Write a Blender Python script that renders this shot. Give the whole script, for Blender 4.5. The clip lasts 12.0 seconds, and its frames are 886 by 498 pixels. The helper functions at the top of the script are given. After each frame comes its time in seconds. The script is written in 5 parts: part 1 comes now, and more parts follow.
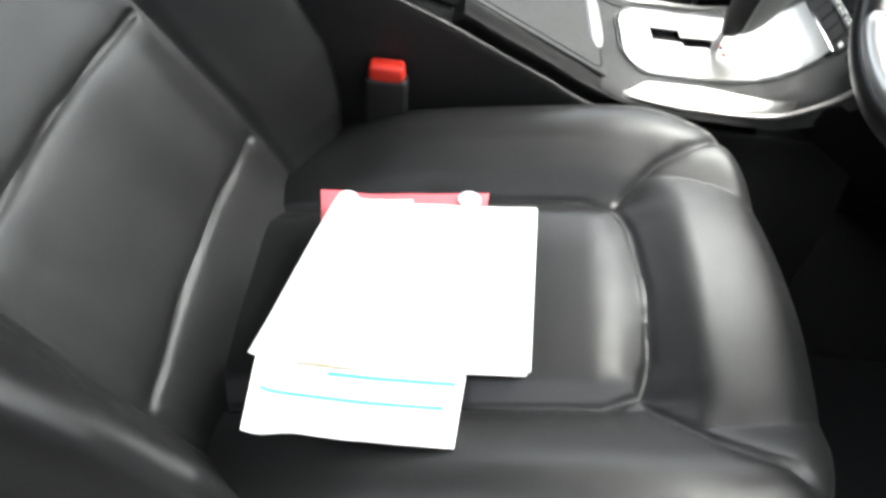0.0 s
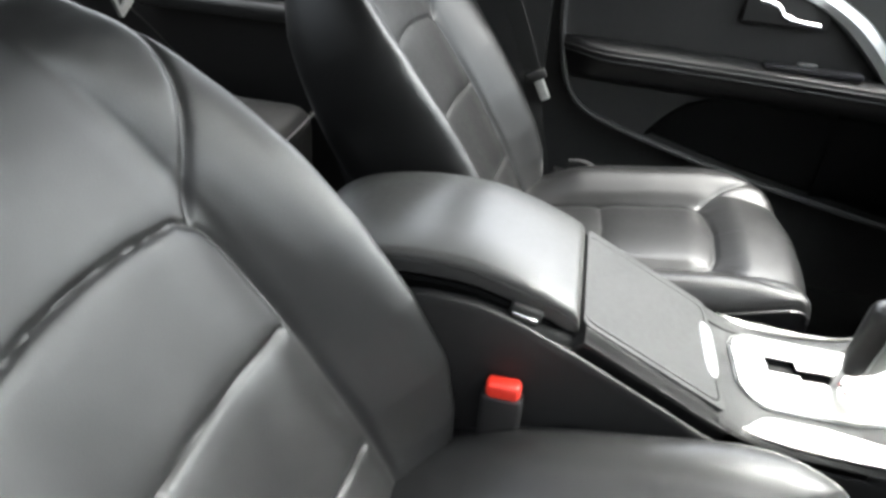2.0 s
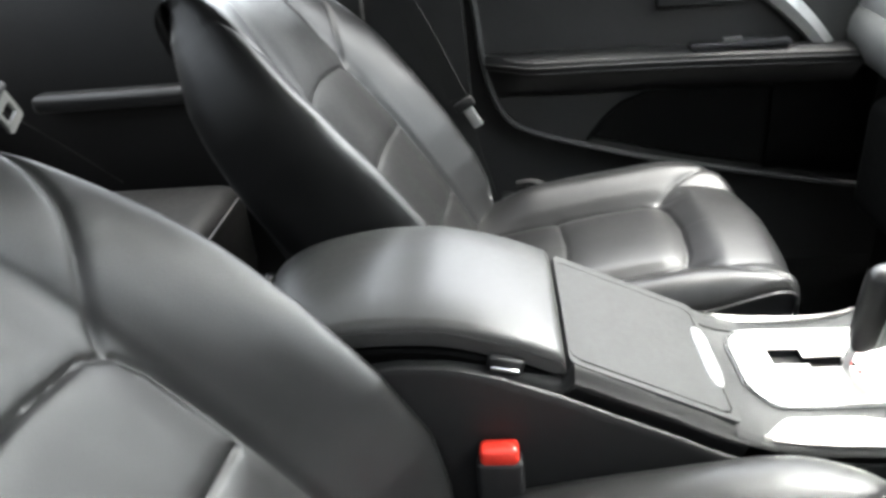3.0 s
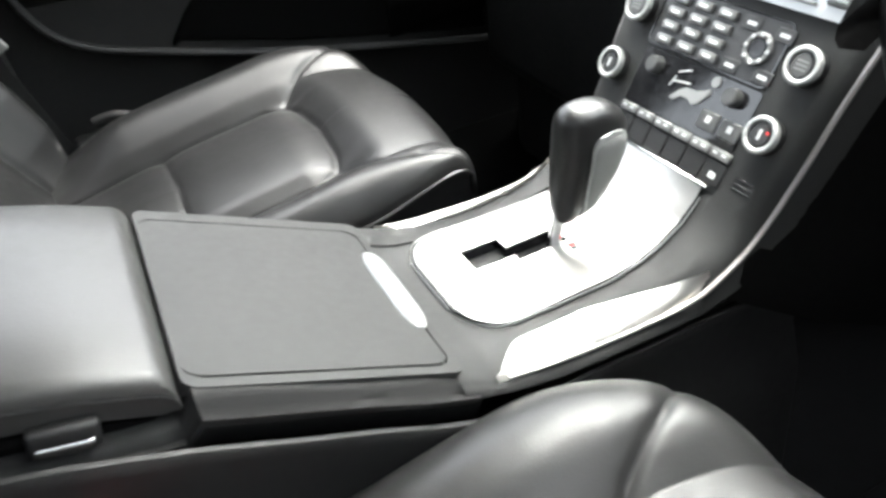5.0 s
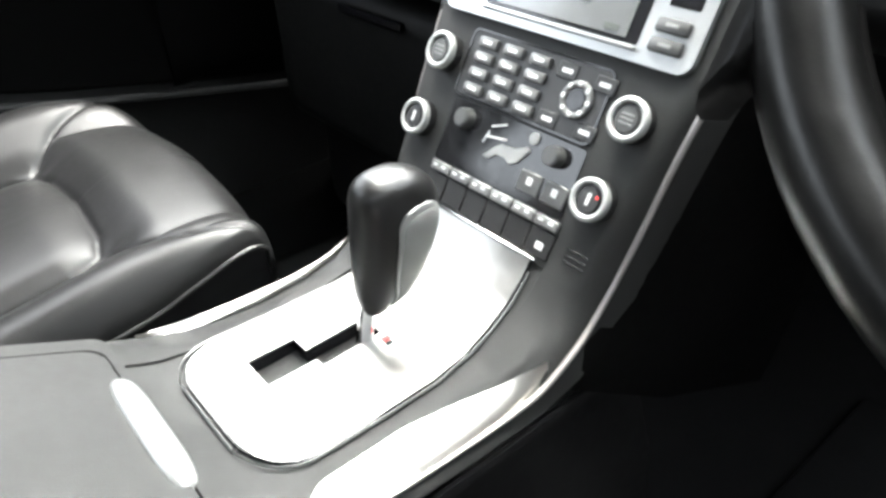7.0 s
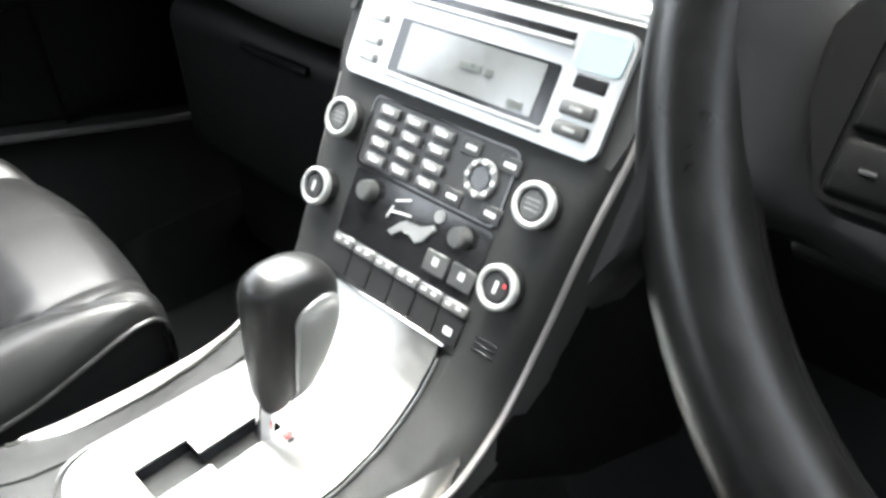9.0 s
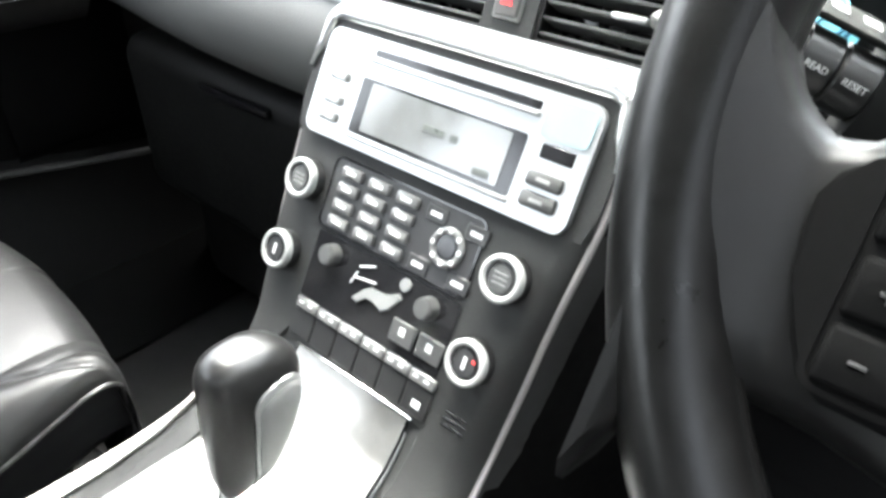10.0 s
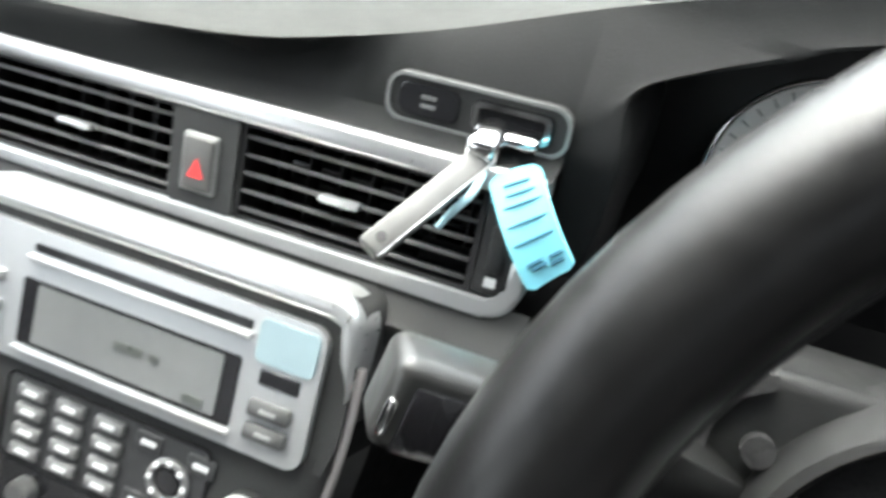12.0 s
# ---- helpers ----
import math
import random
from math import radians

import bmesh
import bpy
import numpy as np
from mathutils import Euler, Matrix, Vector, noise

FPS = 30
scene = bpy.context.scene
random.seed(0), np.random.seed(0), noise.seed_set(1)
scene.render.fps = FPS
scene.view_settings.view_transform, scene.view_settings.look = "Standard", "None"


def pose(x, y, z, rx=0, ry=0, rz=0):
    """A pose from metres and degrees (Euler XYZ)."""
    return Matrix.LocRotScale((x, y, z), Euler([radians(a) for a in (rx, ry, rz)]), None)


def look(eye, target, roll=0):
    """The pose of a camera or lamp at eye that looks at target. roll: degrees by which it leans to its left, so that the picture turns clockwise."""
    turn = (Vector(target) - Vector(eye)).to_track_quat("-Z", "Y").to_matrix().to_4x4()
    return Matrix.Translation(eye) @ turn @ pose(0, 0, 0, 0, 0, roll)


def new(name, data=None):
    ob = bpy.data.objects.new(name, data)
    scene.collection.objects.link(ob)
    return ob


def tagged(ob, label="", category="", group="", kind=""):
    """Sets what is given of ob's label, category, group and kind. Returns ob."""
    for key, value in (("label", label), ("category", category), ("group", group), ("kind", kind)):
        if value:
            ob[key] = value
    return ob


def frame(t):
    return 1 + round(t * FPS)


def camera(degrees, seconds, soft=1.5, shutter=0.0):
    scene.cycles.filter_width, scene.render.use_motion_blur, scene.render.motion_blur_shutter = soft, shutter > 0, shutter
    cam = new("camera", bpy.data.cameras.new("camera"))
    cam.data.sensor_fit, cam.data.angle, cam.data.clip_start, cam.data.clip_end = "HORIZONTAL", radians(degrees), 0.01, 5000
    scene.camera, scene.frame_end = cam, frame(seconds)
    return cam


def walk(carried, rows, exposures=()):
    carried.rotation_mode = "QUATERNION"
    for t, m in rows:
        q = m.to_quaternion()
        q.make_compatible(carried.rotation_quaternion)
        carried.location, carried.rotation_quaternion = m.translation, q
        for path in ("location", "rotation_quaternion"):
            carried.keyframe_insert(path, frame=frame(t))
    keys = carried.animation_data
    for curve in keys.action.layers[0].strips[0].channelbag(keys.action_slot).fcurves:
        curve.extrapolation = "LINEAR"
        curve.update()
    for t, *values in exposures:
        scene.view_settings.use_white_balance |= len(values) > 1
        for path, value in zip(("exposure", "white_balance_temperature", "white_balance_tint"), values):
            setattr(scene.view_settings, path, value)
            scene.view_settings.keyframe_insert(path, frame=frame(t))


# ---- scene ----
cam = camera(62.5, 12.0, soft=3.0, shutter=0.5)
PATH = [
    (0, (0.78, -0.325, 0.879), (-0.548, -0.288, -0.616), 6.8),
    (0.5, (0.772, -0.334, 0.894), (-0.651, -0.35, -0.512), 7.7),
    (1, (0.763, -0.346, 0.913), (-0.79, -0.444, -0.344), 6.6),
    (1.5, (0.757, -0.36, 0.929), (-0.883, -0.523, -0.205), 7.1),
    (2, (0.745, -0.375, 0.944), (-0.962, -0.632, -0.066), 5.3),
    (2.5, (0.711, -0.377, 0.942), (-1.044, -0.589, 0.007), 2.4),
    (3, (0.667, -0.37, 0.926), (-1.098, -0.545, 0.002), -5.5),
    (3.5, (0.598, -0.357, 0.896), (-1.127, -0.361, -0.117), -9.3),
    (3.7, (0.564, -0.346, 0.879), (-1.128, -0.211, -0.18), -10.1),
    (5.3, (0.402, -0.277, 0.773), (-1.049, 0.419, -0.415), -6.7),
    (5.5, (0.388, -0.269, 0.77), (-1.031, 0.485, -0.42), -6.3),
    (6, (0.366, -0.239, 0.757), (-1.004, 0.627, -0.415), -4.9),
    (6.5, (0.349, -0.219, 0.749), (-0.975, 0.734, -0.408), -3.5),
    (7, (0.338, -0.205, 0.748), (-0.95, 0.819, -0.389), -2.9),
    (7.2, (0.335, -0.199, 0.741), (-0.948, 0.841, -0.388), -2.7),
    (9, (0.31, -0.155, 0.777), (-0.849, 1.01, -0.363), -0.8),
    (9.5, (0.3, -0.138, 0.789), (-0.846, 1.05, -0.34), -0.9),
    (10, (0.289, -0.127, 0.8), (-0.822, 1.099, -0.323), -0.4),
    (10.5, (0.284, -0.111, 0.817), (-0.831, 1.137, -0.278), -1.2),
    (11, (0.278, -0.072, 0.844), (-0.773, 1.248, -0.23), -1.8),
    (11.5, (0.267, -0.042, 0.872), (-0.587, 1.345, -0.289), -0.3),
    (12, (0.238, -0.012, 0.889), (-0.275, 1.47, -0.352), 5.0),
]
walk(cam, [(t, look(eye, target, roll)) for t, eye, target, roll in PATH], [(0, 3.35, 6500, 6), (1, 3.45, 6500, 6), (1.5, 3.90, 6500, 6), (2.5, 4.15, 6500, 6), (3.5, 4.12, 6500, 6), (5.5, 3.75, 6500, 6), (7.2, 3.95, 6500, 6), (9.0, 4.20, 6500, 6), (10.5, 4.37, 6500, 6), (11.5, 3.92, 6500, 6), (12, 3.70, 6500, 6)])

# ---- world and light ----
world = bpy.data.worlds.new("sky")
scene.world = world
world.use_nodes = True
wn = world.node_tree
sky = wn.nodes.new("ShaderNodeTexSky")
sky.sky_type = "NISHITA"
sky.sun_disc = False
sky.sun_elevation = radians(64)
sky.sun_rotation = radians(-38)
sky.air_density, sky.dust_density, sky.ozone_density = 1.0, 4.0, 0.6
grey = wn.nodes.new("ShaderNodeHueSaturation")
grey.inputs["Saturation"].default_value = 0.3
wn.links.new(sky.outputs["Color"], grey.inputs["Color"])
wn.links.new(grey.outputs["Color"], wn.nodes["Background"].inputs["Color"])
wn.nodes["Background"].inputs["Strength"].default_value = 0.135
sun = new("sun", bpy.data.lights.new("sun", "SUN"))
sun.data.energy, sun.data.angle, sun.data.color = 0.62, radians(58), (1.0, 0.985, 0.96)
sun.matrix_world = look((-1.2, 1.55, 2.6), (0.0, 0.0, 0.0))

# ---- materials ----
def material(name, base, rough=0.5, metal=0.0, vary=0.15, scale=9.0, bump=0.0, bscale=300.0, spec=0.5, kind="noise", rvary=0.08, coat=0.0):
    """A surface with broad and fine variation of colour and gloss, and a fine relief."""
    m = bpy.data.materials.new(name)
    m.use_nodes = True
    nt = m.node_tree
    b = nt.nodes["Principled BSDF"]
    b.inputs["Metallic"].default_value = metal
    b.inputs["Specular IOR Level"].default_value = spec
    b.inputs["Coat Weight"].default_value = coat
    tc = nt.nodes.new("ShaderNodeTexCoord")
    big = nt.nodes.new("ShaderNodeTexNoise")
    big.inputs["Scale"].default_value, big.inputs["Detail"].default_value = scale, 5
    fine = nt.nodes.new("ShaderNodeTexNoise")
    fine.inputs["Scale"].default_value, fine.inputs["Detail"].default_value = scale * 14, 3
    for n in (big, fine):
        nt.links.new(tc.outputs["Object"], n.inputs["Vector"])
    add = nt.nodes.new("ShaderNodeMath")
    add.operation = "ADD"
    nt.links.new(big.outputs["Fac"], add.inputs[0])
    nt.links.new(fine.outputs["Fac"], add.inputs[1])
    ramp = nt.nodes.new("ShaderNodeMapRange")
    ramp.inputs["From Min"].default_value, ramp.inputs["From Max"].default_value = 0.6, 1.4
    nt.links.new(add.outputs[0], ramp.inputs["Value"])
    mix = nt.nodes.new("ShaderNodeMix")
    mix.data_type = "RGBA"
    mix.inputs[6].default_value = (*[c * (1 - vary) for c in base], 1)
    mix.inputs[7].default_value = (*[min(1, c * (1 + vary)) for c in base], 1)
    nt.links.new(ramp.outputs["Result"], mix.inputs[0])
    nt.links.new(mix.outputs[2], b.inputs["Base Color"])
    rr = nt.nodes.new("ShaderNodeMapRange")
    rr.inputs["To Min"].default_value, rr.inputs["To Max"].default_value = max(0.02, rough - rvary), min(1, rough + rvary)
    nt.links.new(ramp.outputs["Result"], rr.inputs["Value"])
    nt.links.new(rr.outputs["Result"], b.inputs["Roughness"])
    if bump:
        bp = nt.nodes.new("ShaderNodeBump")
        bp.inputs["Strength"].default_value, bp.inputs["Distance"].default_value = bump, 0.0006
        if kind == "leather":
            tex = nt.nodes.new("ShaderNodeTexVoronoi")
            tex.feature = "SMOOTH_F1"
            tex.inputs["Scale"].default_value = bscale
            out = tex.outputs["Distance"]
        else:
            tex = nt.nodes.new("ShaderNodeTexNoise")
            tex.inputs["Scale"].default_value, tex.inputs["Detail"].default_value = bscale, 4
            out = tex.outputs["Fac"]
        if kind == "brushed":
            mp = nt.nodes.new("ShaderNodeMapping")
            mp.inputs["Scale"].default_value = (0.03, 1.0, 1.0)
            nt.links.new(tc.outputs["Object"], mp.inputs["Vector"])
            nt.links.new(mp.outputs["Vector"], tex.inputs["Vector"])
        else:
            nt.links.new(tc.outputs["Object"], tex.inputs["Vector"])
        nt.links.new(out, bp.inputs["Height"])
        nt.links.new(bp.outputs["Normal"], b.inputs["Normal"])
    return m


def glowing(name, color, strength):
    m = material(name, color, 0.4)
    b = m.node_tree.nodes["Principled BSDF"]
    b.inputs["Emission Color"].default_value = (*color, 1)
    b.inputs["Emission Strength"].default_value = strength
    return m


LEATHER = material("black_leather", (0.0088, 0.0088, 0.0090), 0.40, vary=0.12, scale=7, bump=0.12, bscale=620, kind="leather", spec=0.38)
LEATHER_ARM = material("grey_vinyl", (0.032, 0.032, 0.0312), 0.38, vary=0.08, scale=8, bump=0.10, bscale=650, kind="leather", spec=0.34)
PIPING = material("leather_piping", (0.013, 0.013, 0.013), 0.4, vary=0.1)
THREAD = material("seam_thread", (0.03, 0.03, 0.03), 0.7, vary=0.3)
SHELL = material("black_plastic_shell", (0.0058, 0.0058, 0.0061), 0.58, vary=0.12, bump=0.25, bscale=700)
PLASTIC = material("charcoal_plastic", (0.020, 0.0205, 0.021), 0.45, vary=0.08, bump=0.2, bscale=800)
PLASTIC_GREY = material("grey_soft_plastic", (0.024, 0.0245, 0.024), 0.62, vary=0.06, bump=0.2, bscale=800, spec=0.25)
GLOSS = material("gloss_black", (0.010, 0.010, 0.011), 0.12, vary=0.1)
RUBBER = material("wheel_leather", (0.0026, 0.0026, 0.0026), 0.34, vary=0.10, bump=0.05, bscale=900, kind="leather", spec=0.36)
SPOKE = material("spoke_leather", (0.0062, 0.0062, 0.0062), 0.40, vary=0.10, bump=0.05, bscale=900, kind="leather", spec=0.34)
SILVER = material("silver_paint", (0.45, 0.46, 0.458), 0.34, metal=0.8, vary=0.04, scale=20)
STEEL = material("brushed_steel", (0.52, 0.515, 0.49), 0.38, metal=1.0, vary=0.06, scale=12, bump=0.15, bscale=260, kind="brushed")
CHROME = material("chrome", (0.80, 0.80, 0.80), 0.12, metal=1.0, vary=0.03)
PAPER = material("white_paper", (0.80, 0.79, 0.78), 0.6, vary=0.03, scale=20)
BLUEINK = material("blue_print", (0.06, 0.36, 0.80), 0.6)
SOFT = material("padded_fascia_grey", (0.13, 0.132, 0.128), 0.5, vary=0.06, bump=0.2, bscale=800)
YELLOW = material("yellow_print", (0.80, 0.62, 0.20), 0.6)
REDBOOK = material("red_cover", (0.60, 0.11, 0.13), 0.35, vary=0.08)
BUCKLE_RED = material("red_button", (0.55, 0.03, 0.018), 0.35, vary=0.06)
CARPET = material("black_carpet", (0.0028, 0.0028, 0.0029), 0.95, vary=0.4, scale=30, bump=0.8, bscale=500)
CLOTH = material("headliner", (0.21, 0.21, 0.205), 0.9, vary=0.06, bump=0.3, bscale=500)
BELT = material("belt_webbing", (0.013, 0.013, 0.013), 0.6, vary=0.15, bump=0.4, bscale=600)
LCD = material("display_glass", (0.12, 0.125, 0.125), 0.14, spec=1.0, vary=0.04)
LCDINK = material("display_ink", (0.05, 0.055, 0.05), 0.3)
PRINT = material("white_print", (0.55, 0.56, 0.56), 0.5, vary=0.05)
KEYCAP = material("key_cap", (0.16, 0.162, 0.16), 0.36, metal=0.4, vary=0.1)
DARKRED = material("hazard_red", (0.75, 0.03, 0.03), 0.4)
TAG = material("blue_tag", (0.20, 0.58, 0.68), 0.4, vary=0.05)
TAGINK = material("tag_ink", (0.04, 0.16, 0.24), 0.6)
WHITE_DIAL = material("dial_white", (0.62, 0.62, 0.60), 0.4)
GREEN = material("dial_green", (0.25, 0.36, 0.25), 0.4)
AMBER = glowing("amber_lamp", (1.0, 0.20, 0.02), 0.05)
ASPHALT = material("asphalt", (0.06, 0.06, 0.06), 0.9, vary=0.3, bump=0.6, bscale=200)
# for the unseen panel that keeps sky light off the driver side
BLOCKER = material("light_blocker", (0.022, 0.022, 0.022), 0.9, vary=0.3, scale=2, bump=0.5, bscale=60)
SEALS = material("rubber_seal", (0.036, 0.036, 0.036), 0.45, vary=0.1)


def glass_material():
    m = bpy.data.materials.new("window_glass")
    m.use_nodes = True
    b = m.node_tree.nodes["Principled BSDF"]
    b.inputs["Base Color"].default_value = (0.95, 0.97, 0.96, 1)
    b.inputs["Transmission Weight"].default_value = 1.0
    b.inputs["Roughness"].default_value = 0.02
    b.inputs["IOR"].default_value = 1.45
    return m


GLASS = glass_material()
FOB = material("fob_grey", (0.075, 0.075, 0.072), 0.45, metal=0.3, vary=0.08)
STALKPLATE = material("stalk_plate_grey", (0.016, 0.017, 0.016), 0.75, vary=0.08, spec=0.1)
RINGSKIN = material("stalk_ring_grey", (0.017, 0.0175, 0.017), 0.34, vary=0.08, spec=0.4)
KNOBRING = material("knob_ring_silver", (0.42, 0.43, 0.42), 0.45, metal=0.6, vary=0.05)
SLATE = material("key_slate", (0.055, 0.056, 0.055), 0.4, vary=0.08)
SYMBOL = material("symbol_grey", (0.24, 0.245, 0.24), 0.45, metal=0.3, vary=0.06)
PLATE_GREY = material("belt_steel", (0.30, 0.30, 0.29), 0.4, metal=0.6, vary=0.08)
SLAT = material("slat_grey", (0.05, 0.051, 0.05), 0.45, vary=0.06)
DASHTOP = material("dash_top_grey", (0.030, 0.032, 0.030), 0.75, spec=0.15, vary=0.05, bump=0.2, bscale=800)
HOODMAT = material("dash_hood_dark", (0.0125, 0.013, 0.013), 0.8, vary=0.08, bump=0.25, bscale=800, spec=0.12)
TRIGGER = material("satin_trigger", (0.26, 0.265, 0.26), 0.42, metal=0.5, vary=0.06)
# black plastic set darker than its own colour, to hold the shade
VOID = material("shade_black_plastic", (0.0016, 0.0016, 0.0016), 0.7, vary=0.1, spec=0.08)
BAND = material("satin_grey_band", (0.24, 0.245, 0.24), 0.36, metal=0.7, vary=0.05)
CONSOLE_SKIN = material("console_plastic", (0.024, 0.0245, 0.0242), 0.56, vary=0.06, bump=0.2, bscale=900, spec=0.24)
BODYSKIN = material("console_body_plastic", (0.0135, 0.0136, 0.0136), 0.68, vary=0.07, bump=0.2, bscale=900, spec=0.18)
SIDEPANEL = material("console_side_plastic", (0.0090, 0.0090, 0.0093), 0.5, vary=0.08, bump=0.2, bscale=800, spec=0.3)
STRIP = material("satin_edge_metal", (0.40, 0.38, 0.37), 0.42, metal=0.75, vary=0.04)
KNOBSKIN = material("lever_leather", (0.007, 0.007, 0.007), 0.33, vary=0.1, bump=0.04, bscale=900, kind="leather", spec=0.55)
DIMPRINT = material("grey_print", (0.035, 0.036, 0.036), 0.5, vary=0.05)
SHROUD = material("shroud_grey", (0.0050, 0.0052, 0.0050), 0.6, vary=0.06, bump=0.15, bscale=800, spec=0.18)


# ---- geometry helpers ----
def thing(name, label, category, m=None, group="", kind=""):
    e = new(name)
    if m is not None:
        e.matrix_world = m
    return tagged(e, label, category, group, kind)


def part(name, bm, mat, parent=None, label="", smooth=True, m=None):
    me = bpy.data.meshes.new(name)
    bmesh.ops.recalc_face_normals(bm, faces=bm.faces)
    bm.to_mesh(me)
    bm.free()
    if smooth:
        for p in me.polygons:
            p.use_smooth = True
        me.set_sharp_from_angle(angle=radians(40))
    me.materials.append(mat)
    ob = new(name, me)
    if parent is not None:
        ob.parent = parent
    if m is not None:
        ob.matrix_basis = m
    if label:
        ob["label"] = label
    return ob


def rbox(lo, hi, r=0.003, seg=2):
    """A box with rounded edges between two corners."""
    bm = bmesh.new()
    bmesh.ops.create_cube(bm, size=1)
    for v in bm.verts:
        v.co = Vector([(a + b) / 2 + c * (b - a) for a, b, c in zip(lo, hi, v.co)])
    r = min(r, 0.49 * min(b - a for a, b in zip(lo, hi)))
    bmesh.ops.bevel(bm, geom=bm.edges[:], offset=r, segments=seg, profile=0.5, affect="EDGES")
    return bm


def disc(cx, cy, z0, z1, r0, r1, n=32, bev=0.001):
    """A round knob, dial or boss along z."""
    bm = bmesh.new()
    bmesh.ops.create_cone(bm, cap_ends=True, segments=n, radius1=r0, radius2=r1, depth=z1 - z0)
    bmesh.ops.translate(bm, verts=bm.verts, vec=(cx, cy, (z0 + z1) / 2))
    if bev:
        bmesh.ops.bevel(bm, geom=[e for e in bm.edges if len(e.link_faces) == 2 and e.calc_face_angle(0) > 0.7], offset=bev, segments=2, affect="EDGES")
    return bm


def annulus(cx, cy, z0, z1, ri, ro, n=36):
    bm = bmesh.new()
    prof = [(ri, z0), (ro, z0), (ro, z1 - 0.001), (ro - 0.0012, z1), (ri + 0.0012, z1), (ri, z1 - 0.001)]
    rings = [[bm.verts.new((cx + r * math.cos(2 * math.pi * k / n), cy + r * math.sin(2 * math.pi * k / n), z)) for r, z in prof] for k in range(n)]
    for k in range(n):
        a, b = rings[k], rings[(k + 1) % n]
        for i in range(len(prof)):
            j = (i + 1) % len(prof)
            bm.faces.new((a[i], b[i], b[j], a[j]))
    return bm


def poly(pts, z0, z1, bev=0.0, seg=2):
    """A flat outline in x, y raised from z0 to z1."""
    bm = bmesh.new()
    low = [bm.verts.new((x, y, z0)) for x, y in pts]
    top = [bm.verts.new((x, y, z1)) for x, y in pts]
    bm.faces.new(low)
    f = bm.faces.new(top)
    n = len(pts)
    for i in range(n):
        bm.faces.new((low[i], low[(i + 1) % n], top[(i + 1) % n], top[i]))
    if bev:
        bmesh.ops.bevel(bm, geom=list(f.edges), offset=bev, segments=seg, affect="EDGES")
    return bm


def rounded(x0, y0, x1, y1, r, n=5):
    """The outline of a rectangle with round corners."""
    out = []
    for cx, cy, a in ((x1 - r, y1 - r, 0), (x0 + r, y1 - r, 90), (x0 + r, y0 + r, 180), (x1 - r, y0 + r, 270)):
        out += [(cx + r * math.cos(radians(a + 90 * k / n)), cy + r * math.sin(radians(a + 90 * k / n))) for k in range(n + 1)]
    return out


def frame_plate(outer, inner, z0, z1):
    """A plate with a hole: two outlines with the same number of points."""
    bm = bmesh.new()
    n = len(outer)
    rings = [[bm.verts.new((x, y, z)) for x, y in o] for o, z in ((outer, z0), (outer, z1), (inner, z1), (inner, z0))]
    for a, b in zip(rings, rings[1:] + rings[:1]):
        for i in range(n):
            bm.faces.new((a[i], a[(i + 1) % n], b[(i + 1) % n], b[i]))
    return bm


def skin(rows, closed=False, caps=False):
    """A surface through rows of points; closed: each row is a ring."""
    bm = bmesh.new()
    vs = [[bm.verts.new(p) for p in row] for row in rows]
    n = len(vs[0])
    for a, b in zip(vs, vs[1:]):
        for i in range(n if closed else n - 1):
            j = (i + 1) % n
            bm.faces.new((a[i], a[j], b[j], b[i]))
    if caps:
        bm.faces.new(vs[0])
        bm.faces.new(vs[-1])
    return bm


def sheet(rows, thick):
    """A surface with a thickness, down along its normals."""
    bm = skin(rows)
    bmesh.ops.recalc_face_normals(bm, faces=bm.faces)
    bmesh.ops.solidify(bm, geom=bm.faces[:], thickness=thick)
    return bm


def curve_at(pts, t):
    """A smooth curve through points, at t from 0 to 1."""
    n = len(pts) - 1
    k = min(int(t * n), n - 1)
    f = t * n - k
    p = [pts[max(0, min(n, k + d))] for d in (-1, 0, 1, 2)]
    return tuple(0.5 * (2 * b + (c - a) * f + (2 * a - 5 * b + 4 * c - d) * f * f + (3 * b - a - 3 * c + d) * f**3) for a, b, c, d in zip(*p))


def smooth_line(pts, n):
    return [curve_at(pts, i / (n - 1)) for i in range(n)]


def tube(pts, r, n=10, closed=False, flat=1.0):
    """A round bar along points; r may be one radius or one for each point."""
    pts = [Vector(p) for p in pts]
    rows = []
    m = len(pts)
    for i, p in enumerate(pts):
        d = (pts[(i + 1) % m] - pts[i - 1]) if closed else (pts[min(i + 1, m - 1)] - pts[max(i - 1, 0)])
        d.normalize()
        s = d.cross(Vector((0, 0, 1)))
        s = s.normalized() if s.length > 1e-3 else Vector((1, 0, 0))
        u = s.cross(d)
        ri = r[i] if isinstance(r, (list, tuple)) else r
        rows.append([p + ri * (math.cos(2 * math.pi * k / n) * s + flat * math.sin(2 * math.pi * k / n) * u) for k in range(n)])
    if closed:
        return skin(rows + rows[:1], True)
    return skin(rows, True, True)


def interp(x, table):
    xs, ys = zip(*table)
    return float(np.interp(x, xs, ys))


def sstep(a, b, x):
    t = min(1.0, max(0.0, (x - a) / (b - a)))
    return t * t * (3 - 2 * t)


def bar_text(parent, x, y, z, w, h, mat=None, name="print"):
    """Small lettering that cannot be read, as a plain bar."""
    return part(name, rbox((x - w / 2, y - h / 2, z), (x + w / 2, y + h / 2, z + 0.0004), 0.0001, 1), mat or PRINT, parent, smooth=False)


